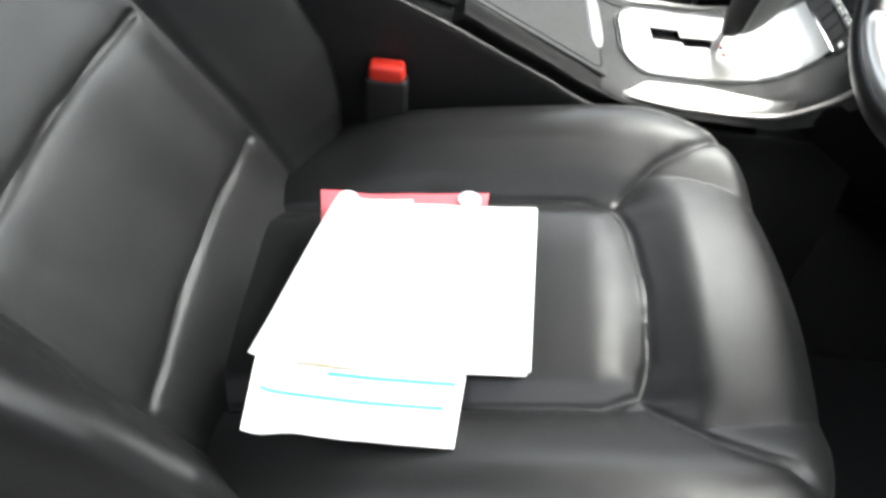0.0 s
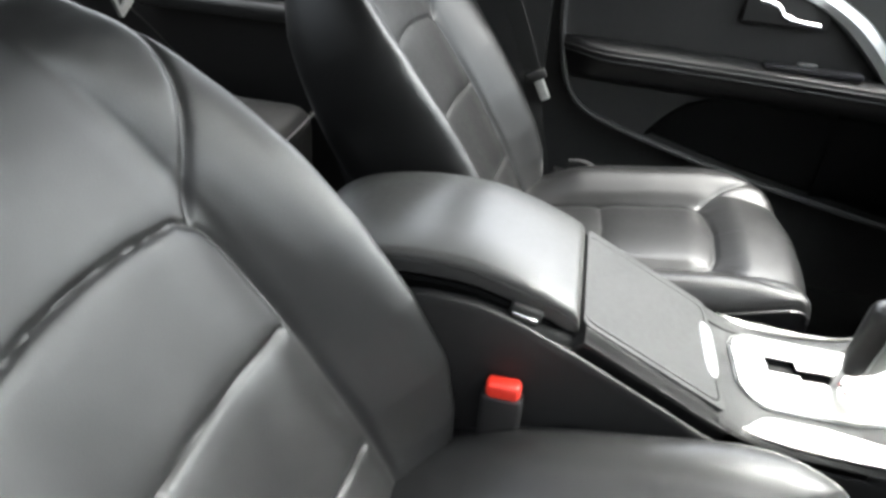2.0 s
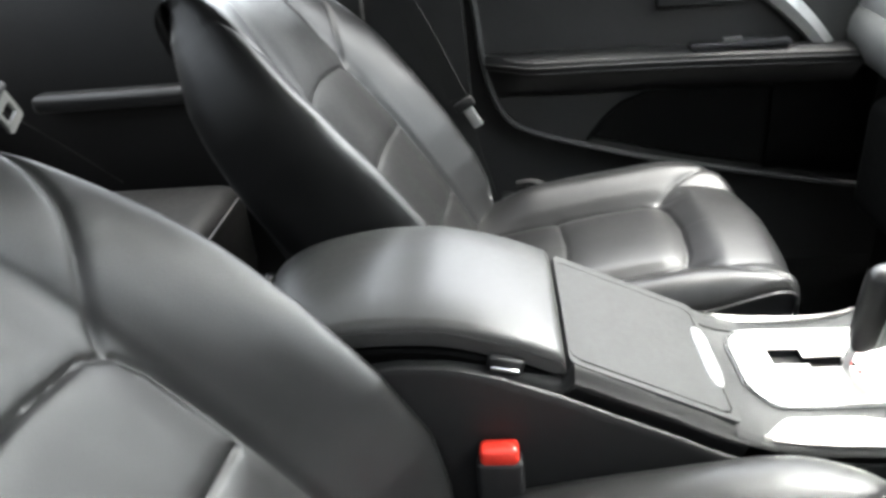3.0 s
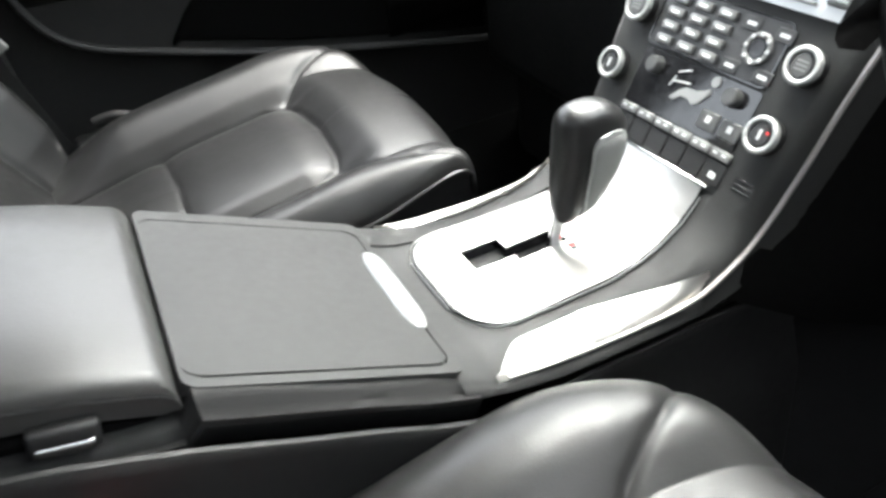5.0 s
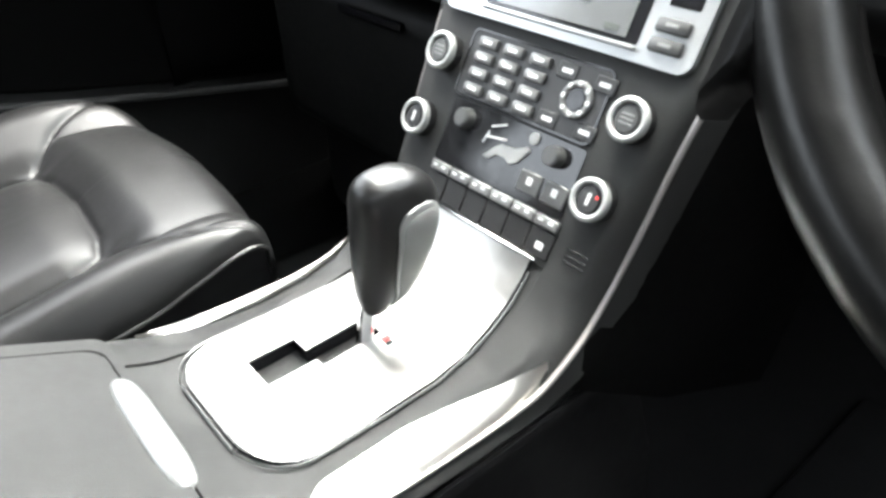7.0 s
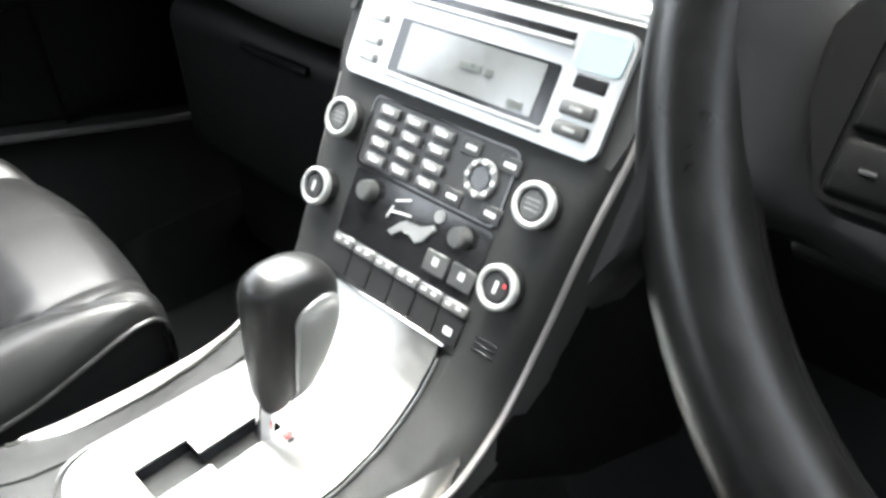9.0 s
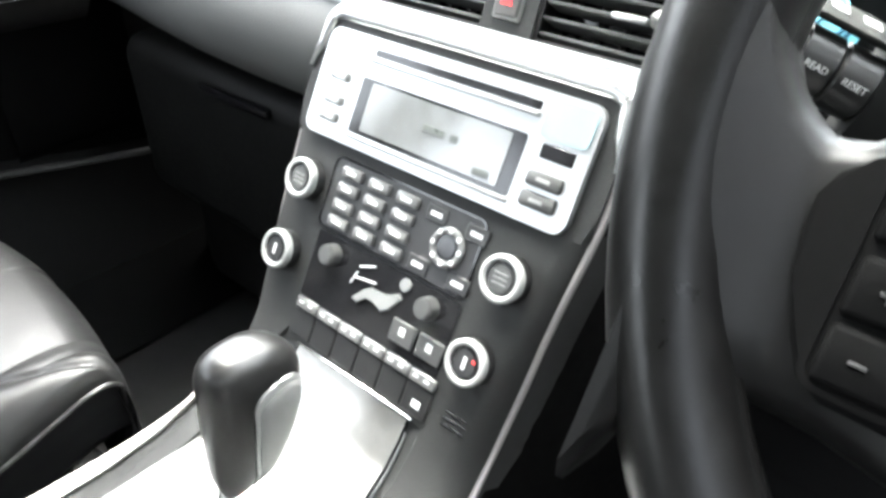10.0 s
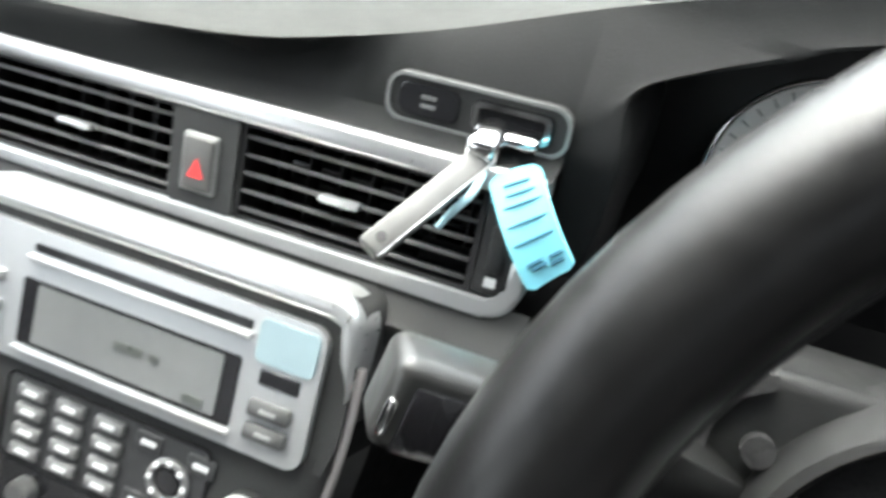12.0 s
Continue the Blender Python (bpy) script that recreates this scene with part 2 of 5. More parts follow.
def words(text, size, mat, parent, m, name="lettering"):
    cu = bpy.data.curves.new(name, "FONT")
    cu.body, cu.size, cu.extrude, cu.align_x, cu.align_y = text, size, 0.0002, "CENTER", "CENTER"
    tmp = bpy.data.objects.new(name, cu)
    scene.collection.objects.link(tmp)
    me = bpy.data.meshes.new_from_object(tmp.evaluated_get(bpy.context.evaluated_depsgraph_get()))
    bpy.data.objects.remove(tmp)
    me.materials.clear()
    me.materials.append(mat)
    ob = new(name, me)
    ob.parent = parent
    ob.matrix_basis = m
    return ob


# ---- the car's shell: floor, roof, pillars, glass ----
ground = part("ground", rbox((-60, -60, -0.42), (60, 60, -0.40), 0.001, 1), ASPHALT)
tagged(ground, "grey asphalt ground under the car", "ground", kind="structure")
floor = part("floor", rbox((-0.72, -1.6, -0.04), (0.72, 0.95, 0.02), 0.005), CARPET)
tagged(floor, "black carpeted car floor", "floor", kind="structure")


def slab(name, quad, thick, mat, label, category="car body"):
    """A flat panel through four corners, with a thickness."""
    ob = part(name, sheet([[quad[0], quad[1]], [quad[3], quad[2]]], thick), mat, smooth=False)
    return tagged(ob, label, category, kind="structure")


slab("wall_front", [(-0.74, 0.80, -0.05), (0.74, 0.80, -0.05), (0.74, 0.80, 0.66), (-0.74, 0.80, 0.66)], 0.03, SHELL, "dark firewall ahead of the footwells")
slab("roof", [(-0.68, 0.02, 1.20), (0.66, 0.02, 1.20), (0.66, -1.55, 1.19), (-0.68, -1.55, 1.19)], 0.03, CLOTH, "pale cloth roof lining", "roof")
slab("wall_back", [(-0.74, -1.62, -0.05), (0.74, -1.62, -0.05), (0.70, -1.75, 1.0), (-0.70, -1.75, 1.0)], 0.03, SHELL, "dark panel behind the rear seat")
slab("window_1", [(-0.72, 0.98, 0.70), (0.72, 0.98, 0.70), (0.62, 0.03, 1.19), (-0.62, 0.03, 1.19)], 0.005, GLASS, "clear sloping windscreen", "window").visible_shadow = False
slab("wall_left", [(-0.80, -1.65, -0.05), (-0.80, 0.95, -0.05), (-0.80, 0.95, 0.76), (-0.80, -1.65, 0.76)], 0.03, SHELL, "dark outer side of the car body")
slab("wall_right", [(0.78, -1.65, -0.05), (0.78, -0.74, -0.05), (0.78, -0.74, 0.78), (0.78, -1.65, 0.78)], 0.03, SHELL, "dark rear door side of the car body")
# unseen panel, added only to darken the light through the driver door
slab("sky_block_right", [(2.1, -6.0, -0.40), (2.1, 5.0, -0.40), (2.1, 5.0, 2.3), (2.1, -6.0, 2.3)], 0.05, BLOCKER, "unseen dark panel added to block sky light at the driver door", "wall")
# three more unseen panels, added to cut off the bright low sky
slab("sky_block_left", [(-2.6, -6.0, -0.40), (-2.6, 5.0, -0.40), (-2.6, 5.0, 1.2), (-2.6, -6.0, 1.2)], 0.05, ASPHALT, "unseen grey panel added to block low sky on the passenger side", "wall")
slab("sky_block_front", [(-2.6, 5.0, -0.40), (2.13, 5.0, -0.40), (2.13, 5.0, 1.6), (-2.6, 5.0, 1.6)], 0.05, ASPHALT, "unseen grey panel added to block low sky ahead of the car", "wall")
slab("sky_block_back", [(-2.6, -6.0, -0.40), (2.13, -6.0, -0.40), (2.13, -6.0, 2.8), (-2.6, -6.0, 2.8)], 0.05, ASPHALT, "unseen grey panel added to block low sky behind the car", "wall")
slab("sill", [(0.66, -0.74, 0.02), (0.66, 0.60, 0.02), (0.74, 0.60, 0.12), (0.74, -0.74, 0.12)], 0.03, SHELL, "black plastic door sill")
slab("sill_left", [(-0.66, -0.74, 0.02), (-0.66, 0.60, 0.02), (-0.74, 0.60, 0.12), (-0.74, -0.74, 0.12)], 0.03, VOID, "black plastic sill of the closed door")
for sx, tag in ((-1, "left"), (1, "right")):
    rows = [[(sx * 0.745, 0.95, 0.72), (sx * 0.70, 0.95, 0.72)], [(sx * 0.675, 0.04, 1.20), (sx * 0.63, 0.04, 1.20)]]
    tagged(part("pillar_" + tag, sheet(rows, 0.04), CLOTH), "pale windscreen pillar trim", "pillar", kind="structure")
rows = [[(-0.765, -0.42, 0.30), (-0.765, -0.60, 0.30)], [(-0.765, -0.43, 0.72), (-0.765, -0.60, 0.72)], [(-0.70, -0.48, 1.0), (-0.70, -0.62, 1.0)], [(-0.68, -0.50, 1.19), (-0.68, -0.64, 1.19)]]
tagged(part("pillar_middle", sheet(rows, 0.05), SHELL), "dark plastic middle door pillar", "pillar", kind="structure")

# ---- left front door ----
door = thing("front_door", "closed black passenger door with silver trim and pocket", "car door")
edge = [(-0.47, 0.80), (-0.415, 0.72), (-0.400, 0.60), (-0.374, 0.50), (-0.321, 0.446), (-0.189, 0.402), (-0.009, 0.356), (0.286, 0.296), (0.45, 0.27)]
line = smooth_line(edge, 60)
rows = []
for k in range(13):
    f = k / 12
    rows.append([(-0.756 - 0.006 * math.sin(f * 3.1), y, z + (0.78 - z) * f) for y, z in line])
part("door_panel", skin(rows), SHELL, door)
rows = [[(-0.775, y, z), (-0.775, y - 0.05, z - 0.20)] for y, z in line]
part("door_return", skin(rows), SHELL, door)
part("edge_seal", tube([(-0.748, y, z) for y, z in line], 0.006, 8), SEALS, door, "grey rubber edge seal")
arm = []
for y in np.linspace(-0.395, 0.29, 30):
    zc = interp(y, [(-0.4, 0.588), (-0.1, 0.583), (0.1, 0.577), (0.29, 0.570)])
    w = 0.055 * sstep(-0.41, -0.30, y) + 0.008
    arm.append([(-0.755, y, zc + 0.010), (-0.755 + w * 0.8, y, zc + 0.010), (-0.755 + w, y, zc + 0.004), (-0.755 + w + 0.003, y, zc - 0.006), (-0.755 + w, y, zc - 0.014), (-0.755 + w * 0.75, y, zc - 0.030), (-0.755 + w * 0.4, y, zc - 0.055), (-0.755, y, zc - 0.075)])
part("armrest", skin(arm, True, True), LEATHER, door, "black padded door armrest")
part("arm_seam", tube([(p[3][0] + 0.001, p[3][1], p[3][2] + 0.002) for p in arm], 0.002, 6), THREAD, door)
part("arm_seam", tube([(p[4][0] + 0.001, p[4][1], p[4][2] - 0.002) for p in arm], 0.0018, 6), THREAD, door)
arc = smooth_line([(-0.46, 0.738), (-0.25, 0.742), (-0.08, 0.742), (0.03, 0.728), (0.12, 0.685), (0.19, 0.625), (0.235, 0.575)], 50)
rows = []
for i, (y, z) in enumerate(arc):
    a, b = Vector(arc[max(0, i - 1)]), Vector(arc[min(49, i + 1)])
    d = (b - a).normalized()
    nrm = Vector((d.y, -d.x)) * interp(i, [(0, 0.006), (20, 0.012), (35, 0.021), (49, 0.018)])
    rows.append([(-0.752, y + nrm.x, z + nrm.y), (-0.735, y + nrm.x * 0.8, z + nrm.y * 0.8), (-0.728, y, z), (-0.735, y - nrm.x * 0.8, z - nrm.y * 0.8), (-0.752, y - nrm.x, z - nrm.y)])
part("trim_arc", skin(rows), SILVER, door, "curved satin silver trim strip")
part("handle_cup", rbox((-0.757, -0.075, 0.662), (-0.745, 0.080, 0.718), 0.005, 4), SHELL, door, "recessed black handle cup")
part("handle", tube(smooth_line([(-0.722, -0.055, 0.708), (-0.716, -0.025, 0.704), (-0.716, -0.01, 0.688), (-0.716, 0.02, 0.680), (-0.722, 0.058, 0.676)], 24), [0.008] * 8 + [0.010] * 8 + [0.006] * 8, 10, flat=0.6), CHROME, door, "chrome door handle")
part("switch_box", rbox((-0.735, -0.02, 0.588), (-0.70, 0.16, 0.602), 0.006), GLOSS, door)
part("window_switch", rbox((-0.722, 0.04, 0.600), (-0.708, 0.075, 0.608), 0.003), PLASTIC, door)
POCKET = [(-0.20, 0.415), (-0.168, 0.457), (-0.134, 0.486), (-0.075, 0.508), (0.01, 0.521), (0.12, 0.531), (0.20, 0.534), (0.34, 0.534)]
rows = []
for y in np.linspace(-0.20, 0.34, 40):
    zt = interp(y, POCKET)
    zb = interp(y, edge[2:]) + 0.018
    zb = min(zb, zt - 0.004)
    rows.append([(-0.7570, y, zt + 0.003), (-0.7515, y, zt), (-0.7500, y, zt - 0.003), (-0.7525, y, zt * 0.7 + zb * 0.3), (-0.7535, y, zt * 0.3 + zb * 0.7), (-0.7510, y, zb + 0.002), (-0.7570, y, zb - 0.003)])
# shallow shape; the recess's shade is put into its black
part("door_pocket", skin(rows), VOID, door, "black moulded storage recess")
rows = [[(-0.7575, y, zt), (-0.7420 + 0.0008 * k, y, zt - 0.01), (-0.7400, y, 0.44), (-0.7420, y, 0.35), (-0.7575, y, 0.33)] for k, (y, zt) in enumerate([(0.152, 0.524), (0.160, 0.528), (0.20, 0.530), (0.26, 0.531), (0.34, 0.531)])]
# same shade black, darkening the low front of the door
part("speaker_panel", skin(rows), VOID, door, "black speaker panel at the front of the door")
part("door_top", skin([[(-0.795, y, 0.770), (-0.785, y, 0.785), (-0.765, y, 0.790), (-0.748, y, 0.782), (-0.744, y, 0.765), (-0.750, y, 0.745), (-0.790, y, 0.740)] for y in np.linspace(-0.47, 0.60, 8)], True, True), PLASTIC_GREY, door, "grey door top pad")
part("door_front", sheet([[(-0.750, 0.04, 0.755), (-0.750, 0.60, 0.755)], [(-0.750, 0.14, 0.690), (-0.750, 0.60, 0.690)], [(-0.750, 0.255, 0.575), (-0.750, 0.60, 0.575)]], 0.004), PLASTIC_GREY, door, "grey upper front of the door")

# ---- seat belts beside the passenger seat ----
belt = thing("seat_belt", "grey webbing seat belt hanging at the middle pillar", "seat belt")


def ribbon(pts, w, th=0.0015, side=(0, 1, 0)):
    rows = []
    for p in pts:
        p, s = Vector(p), Vector(side) * w / 2
        rows.append([p - s, p + s])
    return sheet(rows, th)


part("webbing", ribbon(smooth_line([(-0.705, -0.66, 1.0), (-0.675, -0.545, 0.76), (-0.662, -0.485, 0.635), (-0.656, -0.445, 0.545)], 20), 0.040, side=(0.25, 0.80, 0.30)), BELT, belt)
part("webbing", ribbon(smooth_line([(-0.656, -0.445, 0.545), (-0.668, -0.43, 0.45), (-0.672, -0.40, 0.33)], 14), 0.036, side=(0.1, 0.95, 0.3)), BELT, belt)
MT0 = Matrix.Translation((-0.650, -0.425, 0.518)) @ pose(0, 0, 0, 28)
part("tongue", rbox((-0.004, -0.010, -0.030), (0.004, 0.010, 0.012), 0.003), PLATE_GREY, belt, "grey steel belt tongue", m=MT0)
part("tongue_grip", rbox((-0.007, -0.021, 0.010), (0.007, 0.019, 0.030), 0.006), SHELL, belt, "black tongue grip", m=MT0)
anchor = thing("belt_anchor", "chrome lower belt anchor beside the passenger seat", "belt anchor")
part("bracket", rbox((-0.016, -0.030, -0.007), (0.014, 0.026, 0.007), 0.006, 3), CHROME, anchor, "bright anchor bracket", m=Matrix.Translation((-0.640, -0.346, 0.352)) @ pose(0, 0, 0, 12, 20))
part("cover", tube(smooth_line([(-0.655, -0.345, 0.368), (-0.650, -0.315, 0.372), (-0.648, -0.285, 0.360), (-0.655, -0.262, 0.340)], 14), 0.007, 10), SHELL, anchor, "black anchor cover")

# ---- the back of the cabin ----
bench = thing("rear_bench", "dark leather rear bench seat behind the front seats", "bench seat")
for x0, x1 in ((-0.66, -0.22), (-0.21, 0.21), (0.22, 0.66)):
    part("rear_cushion", rbox((x0, -1.42, 0.20), (x1, -0.88, 0.415), 0.045, 4), LEATHER, bench)
    part("rear_back", rbox((x0, -0.09, 0.0), (x1, 0.09, 0.62), 0.05, 4), LEATHER, bench, m=pose(0, -1.42, 0.33, 18))
part("cushion_piping", tube([(-0.65, -0.885, 0.392), (-0.4, -0.877, 0.394), (-0.22, -0.885, 0.392)], 0.003, 6), THREAD, bench)
rbelt = thing("rear_seat_belt", "dark rear seat belt with a bright metal tongue", "seat belt")
part("webbing", ribbon(smooth_line([(-0.24, -1.16, 0.90), (-0.275, -1.11, 0.75), (-0.332, -1.10, 0.672), (-0.415, -1.10, 0.605), (-0.59, -1.10, 0.45)], 24), 0.060, side=(0.80, 0.30, 0.45)), BELT, rbelt)
MT1 = Matrix.Translation((-0.335, -1.088, 0.664)) @ pose(0, 0, 0, 0, 28, 0)
part("tongue", frame_plate(rounded(-0.022, -0.026, 0.022, 0.026, 0.005), rounded(-0.014, -0.012, 0.014, 0.010, 0.003), -0.003, 0.003), PLATE_GREY, rbelt, "pale slotted belt tongue", m=MT1 @ pose(0, 0, 0, 90))
part("tongue_grip", rbox((-0.028, -0.006, 0.024), (0.028, 0.006, 0.036), 0.004), SHELL, rbelt, "black tongue grip", m=MT1)
rdoor = thing("rear_door", "closed black rear door with a slim pull handle", "car door")
part("door_panel", rbox((-0.775, -1.60, 0.10), (-0.745, -0.62, 0.78), 0.01), SHELL, rdoor)
part("armrest", rbox((-0.755, -1.30, 0.555), (-0.70, -0.80, 0.592), 0.014, 3), PLASTIC, rdoor)

# ---- passenger footwell ----
mat_left = part("floor_mat", rbox((-0.66, 0.05, 0.02), (-0.16, 0.62, 0.032), 0.006), CARPET)
tagged(mat_left, "black textile floor mat in the passenger footwell", "floor mat")
mat_right = part("floor_mat", rbox((0.16, 0.05, 0.02), (0.62, 0.62, 0.032), 0.006), CARPET)
tagged(mat_right, "black textile floor mat in the driver footwell", "floor mat")

# ---- centre console ----
console = thing("centre_console", "charcoal centre console with padded armrest and steel gear plate", "centre console")
EDGE = [(-0.66, 0.470), (-0.60, 0.490), (-0.53, 0.505), (-0.477, 0.512), (-0.43, 0.510), (-0.374, 0.498), (-0.325, 0.486), (-0.317, 0.503), (-0.269, 0.479), (-0.215, 0.4500), (-0.17, 0.4290), (-0.15, 0.4200), (-0.128, 0.410), (-0.06, 0.400), (0.0, 0.398), (0.045, 0.401), (0.062, 0.406), (0.081, 0.420), (0.095, 0.437), (0.11, 0.456)]
LIP = [(-0.66, 0.450), (-0.60, 0.489), (-0.53, 0.514), (-0.478, 0.5225), (-0.426, 0.519), (-0.385, 0.507), (-0.323, 0.481), (-0.271, 0.455), (-0.217, 0.429), (-0.184, 0.411), (-0.15, 0.396), (-0.12, 0.386), (-0.08, 0.378), (0.0, 0.374), (0.11, 0.372)]
TOP = [(-0.18, 0.4375), (-0.165, 0.4305), (-0.1505, 0.4236), (-0.14, 0.4185), (-0.128, 0.4138), (-0.10, 0.409), (-0.05, 0.408), (0.0, 0.409), (0.03, 0.413), (0.05, 0.420), (0.07, 0.431), (0.085, 0.445), (0.0945, 0.4575)]


def under_edge(y):
    """The lower edge of the console's upper body."""
    return min(interp(y, LIP) + 0.013, interp(y, EDGE) - 0.009)


rows = []
for y in np.linspace(-0.655, -0.148, 44):
    s, e = under_edge(y), interp(y, EDGE) + 0.0032 * sstep(-0.160, -0.185, y) * sstep(-0.330, -0.316, y)
    half = [(0.106, s - 0.03), (0.1170, s - 0.006), (0.1195, s - 0.002), (0.1192, s + 0.002), (0.1140, e - 0.0085), (0.1115, e - 0.0034), (0.1075, e - 0.0006), (0.060, e - 0.002)]
    rows.append([(x, y, z) for x, z in half] + [(-x, y, z) for x, z in reversed(half)])
part("upper_body", skin(rows, True, True), BODYSKIN, console, "charcoal plastic console body")
for sx in (-1, 1):
    rows = []
    for y in np.linspace(-0.66, 0.16, 60):
        s, fade = interp(y, LIP), 0.013 * sstep(-0.15, -0.05, y)
        rows.append([(sx * 0.104, y, s - 0.03)] + [(sx * (x - fade), y, s - q) for x, q in ((0.1205, 0.012), (0.1225, 0.0025), (0.1250, 0.0), (0.1275, 0.0012), (0.1290, 0.005), (0.1288, 0.012), (0.1295, 0.05))] + [(sx * 0.131, y, 0.28), (sx * 0.15, y, 0.02)])
    part("side_panel", skin(rows), SIDEPANEL, console, "charcoal side panel with a raised lip")
# armrest lid
LID = [(-0.665, 0.478), (-0.655, 0.500), (-0.63, 0.525), (-0.59, 0.543), (-0.53, 0.5545), (-0.477, 0.557), (-0.43, 0.553), (-0.374, 0.537), (-0.335, 0.5205), (-0.3255, 0.5150), (-0.3215, 0.5085), (-0.3200, 0.500)]
rows = []
for i in range(56):
    y, z = curve_at(LID, i / 55)
    low = interp(y, [(-0.66, 0.010), (-0.63, 0.028), (-0.33, 0.030), (-0.3215, 0.0235), (-0.32, 0.016)])
    half = 0.104
    prof = [(half - 0.004, z - low), (half, z - low + 0.003), (half + 0.0012, z - 0.0125), (half - 0.0002, z - 0.0118), (half - 0.0002, z - 0.0105), (half + 0.0010, z - 0.0095), (half + 0.0002, z - 0.0045), (half - 0.0030, z - 0.0012), (half - 0.009, z + 0.0006), (0.05, z + 0.0025), (0.0, z + 0.0032)]
    rows.append([(x, y, q) for x, q in prof] + [(-x, y, q) for x, q in reversed(prof[:-1])])
lid = part("armrest_lid", skin(rows, True, True), LEATHER_ARM, console, "padded grey armrest lid")
part("lid_seam", tube([(0.1048, p[3][1], p[3][2] + 0.0006) for p in rows], 0.0007, 6), THREAD, lid)
rows2 = [[(x * 1.005, y, z - 0.003) for x, y, z in (r[0], (r[0][0] + 0.002, r[0][1], r[0][2] - 0.004), (r[0][0] - 0.004, r[0][1], r[0][2] - 0.026), (r[-1][0] + 0.004, r[-1][1], r[-1][2] - 0.026), (r[-1][0] - 0.002, r[-1][1], r[-1][2] - 0.004), r[-1])] for r in rows[:53]]
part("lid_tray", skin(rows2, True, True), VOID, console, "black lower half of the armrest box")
part("lid_latch", rbox((0.098, -0.3945, 0.498), (0.1115, -0.3600, 0.5155), 0.003, 3), SHELL, console, "black latch block of the lid", m=Matrix.Translation((0, -0.377, 0.506)) @ pose(0, 0, 0, -14) @ Matrix.Translation((0, 0.377, -0.506)))
part("lid_latch", rbox((0.106, -0.392, 0.4985), (0.1130, -0.3625, 0.5060), 0.0025, 3), CHROME, console, "small chrome lid latch", m=Matrix.Translation((0, -0.377, 0.506)) @ pose(0, 0, 0, -14) @ Matrix.Translation((0, 0.377, -0.506)))
part("rear_cap", rbox((-0.100, -0.672, 0.470), (-0.045, -0.652, 0.508), 0.008), CHROME, console, "bright end cap of the console")
for x in (-0.062, -0.036):
    part("lid_hinge", tube([(x - 0.008, -0.652, 0.512), (x + 0.008, -0.652, 0.512)], 0.0055, 12), SHELL, console, "black lid hinge")
# sliding cover, flush in the console's sloping top
cu, cv = Vector((-0.305, 0.4935)), Vector((-0.156, 0.4205))
along = (cv - cu).normalized()
MC = Matrix(((1, 0, 0, 0), (0, along.x, -along.y, cu.x), (0, along.y, along.x, cu.y + 0.006), (0, 0, 0, 1)))
L = (cv - cu).length
part("cover_frame", frame_plate(rounded(-0.1060, -0.0135, 0.1060, L + 0.0060, 0.010, 6), rounded(-0.0925, -0.0115, 0.0980, L - 0.0005, 0.0125, 6), -0.008, 0.0010), CONSOLE_SKIN, console, "grey frame round the sliding cover", m=MC)
part("cover_gap", poly(rounded(-0.0935, -0.0125, 0.0990, L + 0.0005, 0.013, 6), -0.009, -0.0035), VOID, console, "dark gap round the sliding cover", m=MC)
part("sliding_cover", poly(rounded(-0.0907, -0.0125, 0.0962, L - 0.0023, 0.0112, 6), -0.0045, 0.0013, 0.0009), CONSOLE_SKIN, console, "closed grey sliding cover", m=MC)
rows = []
for u in np.linspace(-1, 1, 33):
    q = math.sqrt(max(0.0, 1 - abs(u) ** 5)) * 0.97 + 0.03
    rows.append([(0.056 * u, L - 0.0035 + 0.0098 * q * math.cos(a), -0.002 + 0.0088 * q * max(0.0, math.sin(a)) ** 0.7) for a in np.linspace(-0.3, math.pi + 0.3, 15)])
part("cover_handle", skin(rows, True, True), SILVER, console, "bright silver cover handle", m=MC)
# gear surround, sweeping up into the flanks of the centre stack
UP = Vector((0, 0.49327, 0.86988))
MS = Matrix(((1, 0, 0, 0.005), (0, UP.y, -UP.z, 0.1196), (0, UP.z, UP.y, 0.5), (0, 0, 0, 1)))
RIM = {1: [(0.1100, -0.100, 0.003), (0.1090, -0.085, -0.0065), (0.1075, -0.070, -0.014), (0.1070, -0.050, -0.019), (0.1080, -0.030, -0.020), (0.1110, 0.0, -0.018), (0.1140, 0.030, -0.0145), (0.1185, 0.060, -0.010), (0.1235, 0.090, -0.006), (0.1255, 0.120, -0.005), (0.1258, 0.150, -0.004)],
       -1: [(0.1115, -0.100, 0.004), (0.1125, -0.085, -0.004), (0.1130, -0.070, -0.010), (0.1140, -0.050, -0.013), (0.1165, -0.030, -0.013), (0.1190, 0.0, -0.0125), (0.1215, 0.030, -0.0115), (0.1230, 0.060, -0.011), (0.1245, 0.090, -0.010), (0.1250, 0.120, -0.009), (0.1254, 0.150, -0.006)]}


def rim_at(sx, v):
    t = RIM[sx]
    return interp(v, [(p[1], p[0]) for p in t]), interp(v, [(p[1], p[2]) for p in t])


def console_half(sx, y):
    t, e, s = interp(y, TOP), interp(y, EDGE), under_edge(y)
    dip = 0.020 if -0.095 < y < 0.012 else 0.0022
    inn = interp(y, [(-0.17, 0.104), (-0.15, 0.100), (-0.13, 0.090), (-0.10, 0.078), (-0.04, 0.076), (0.0, 0.084), (0.04, 0.095), (0.05, 0.098)])
    slot = (0.012, 0.0125) if sx > 0 else (0.041, 0.0415)
    return [(0.1175, s), (0.1160, s + 0.004), (0.112, e - 0.003), (0.108, e), (inn + 0.004, t - 0.002), (inn, t), (0.0715, t), (0.071, t - 0.002), (slot[1], t - 0.002), (slot[0], t - dip)]


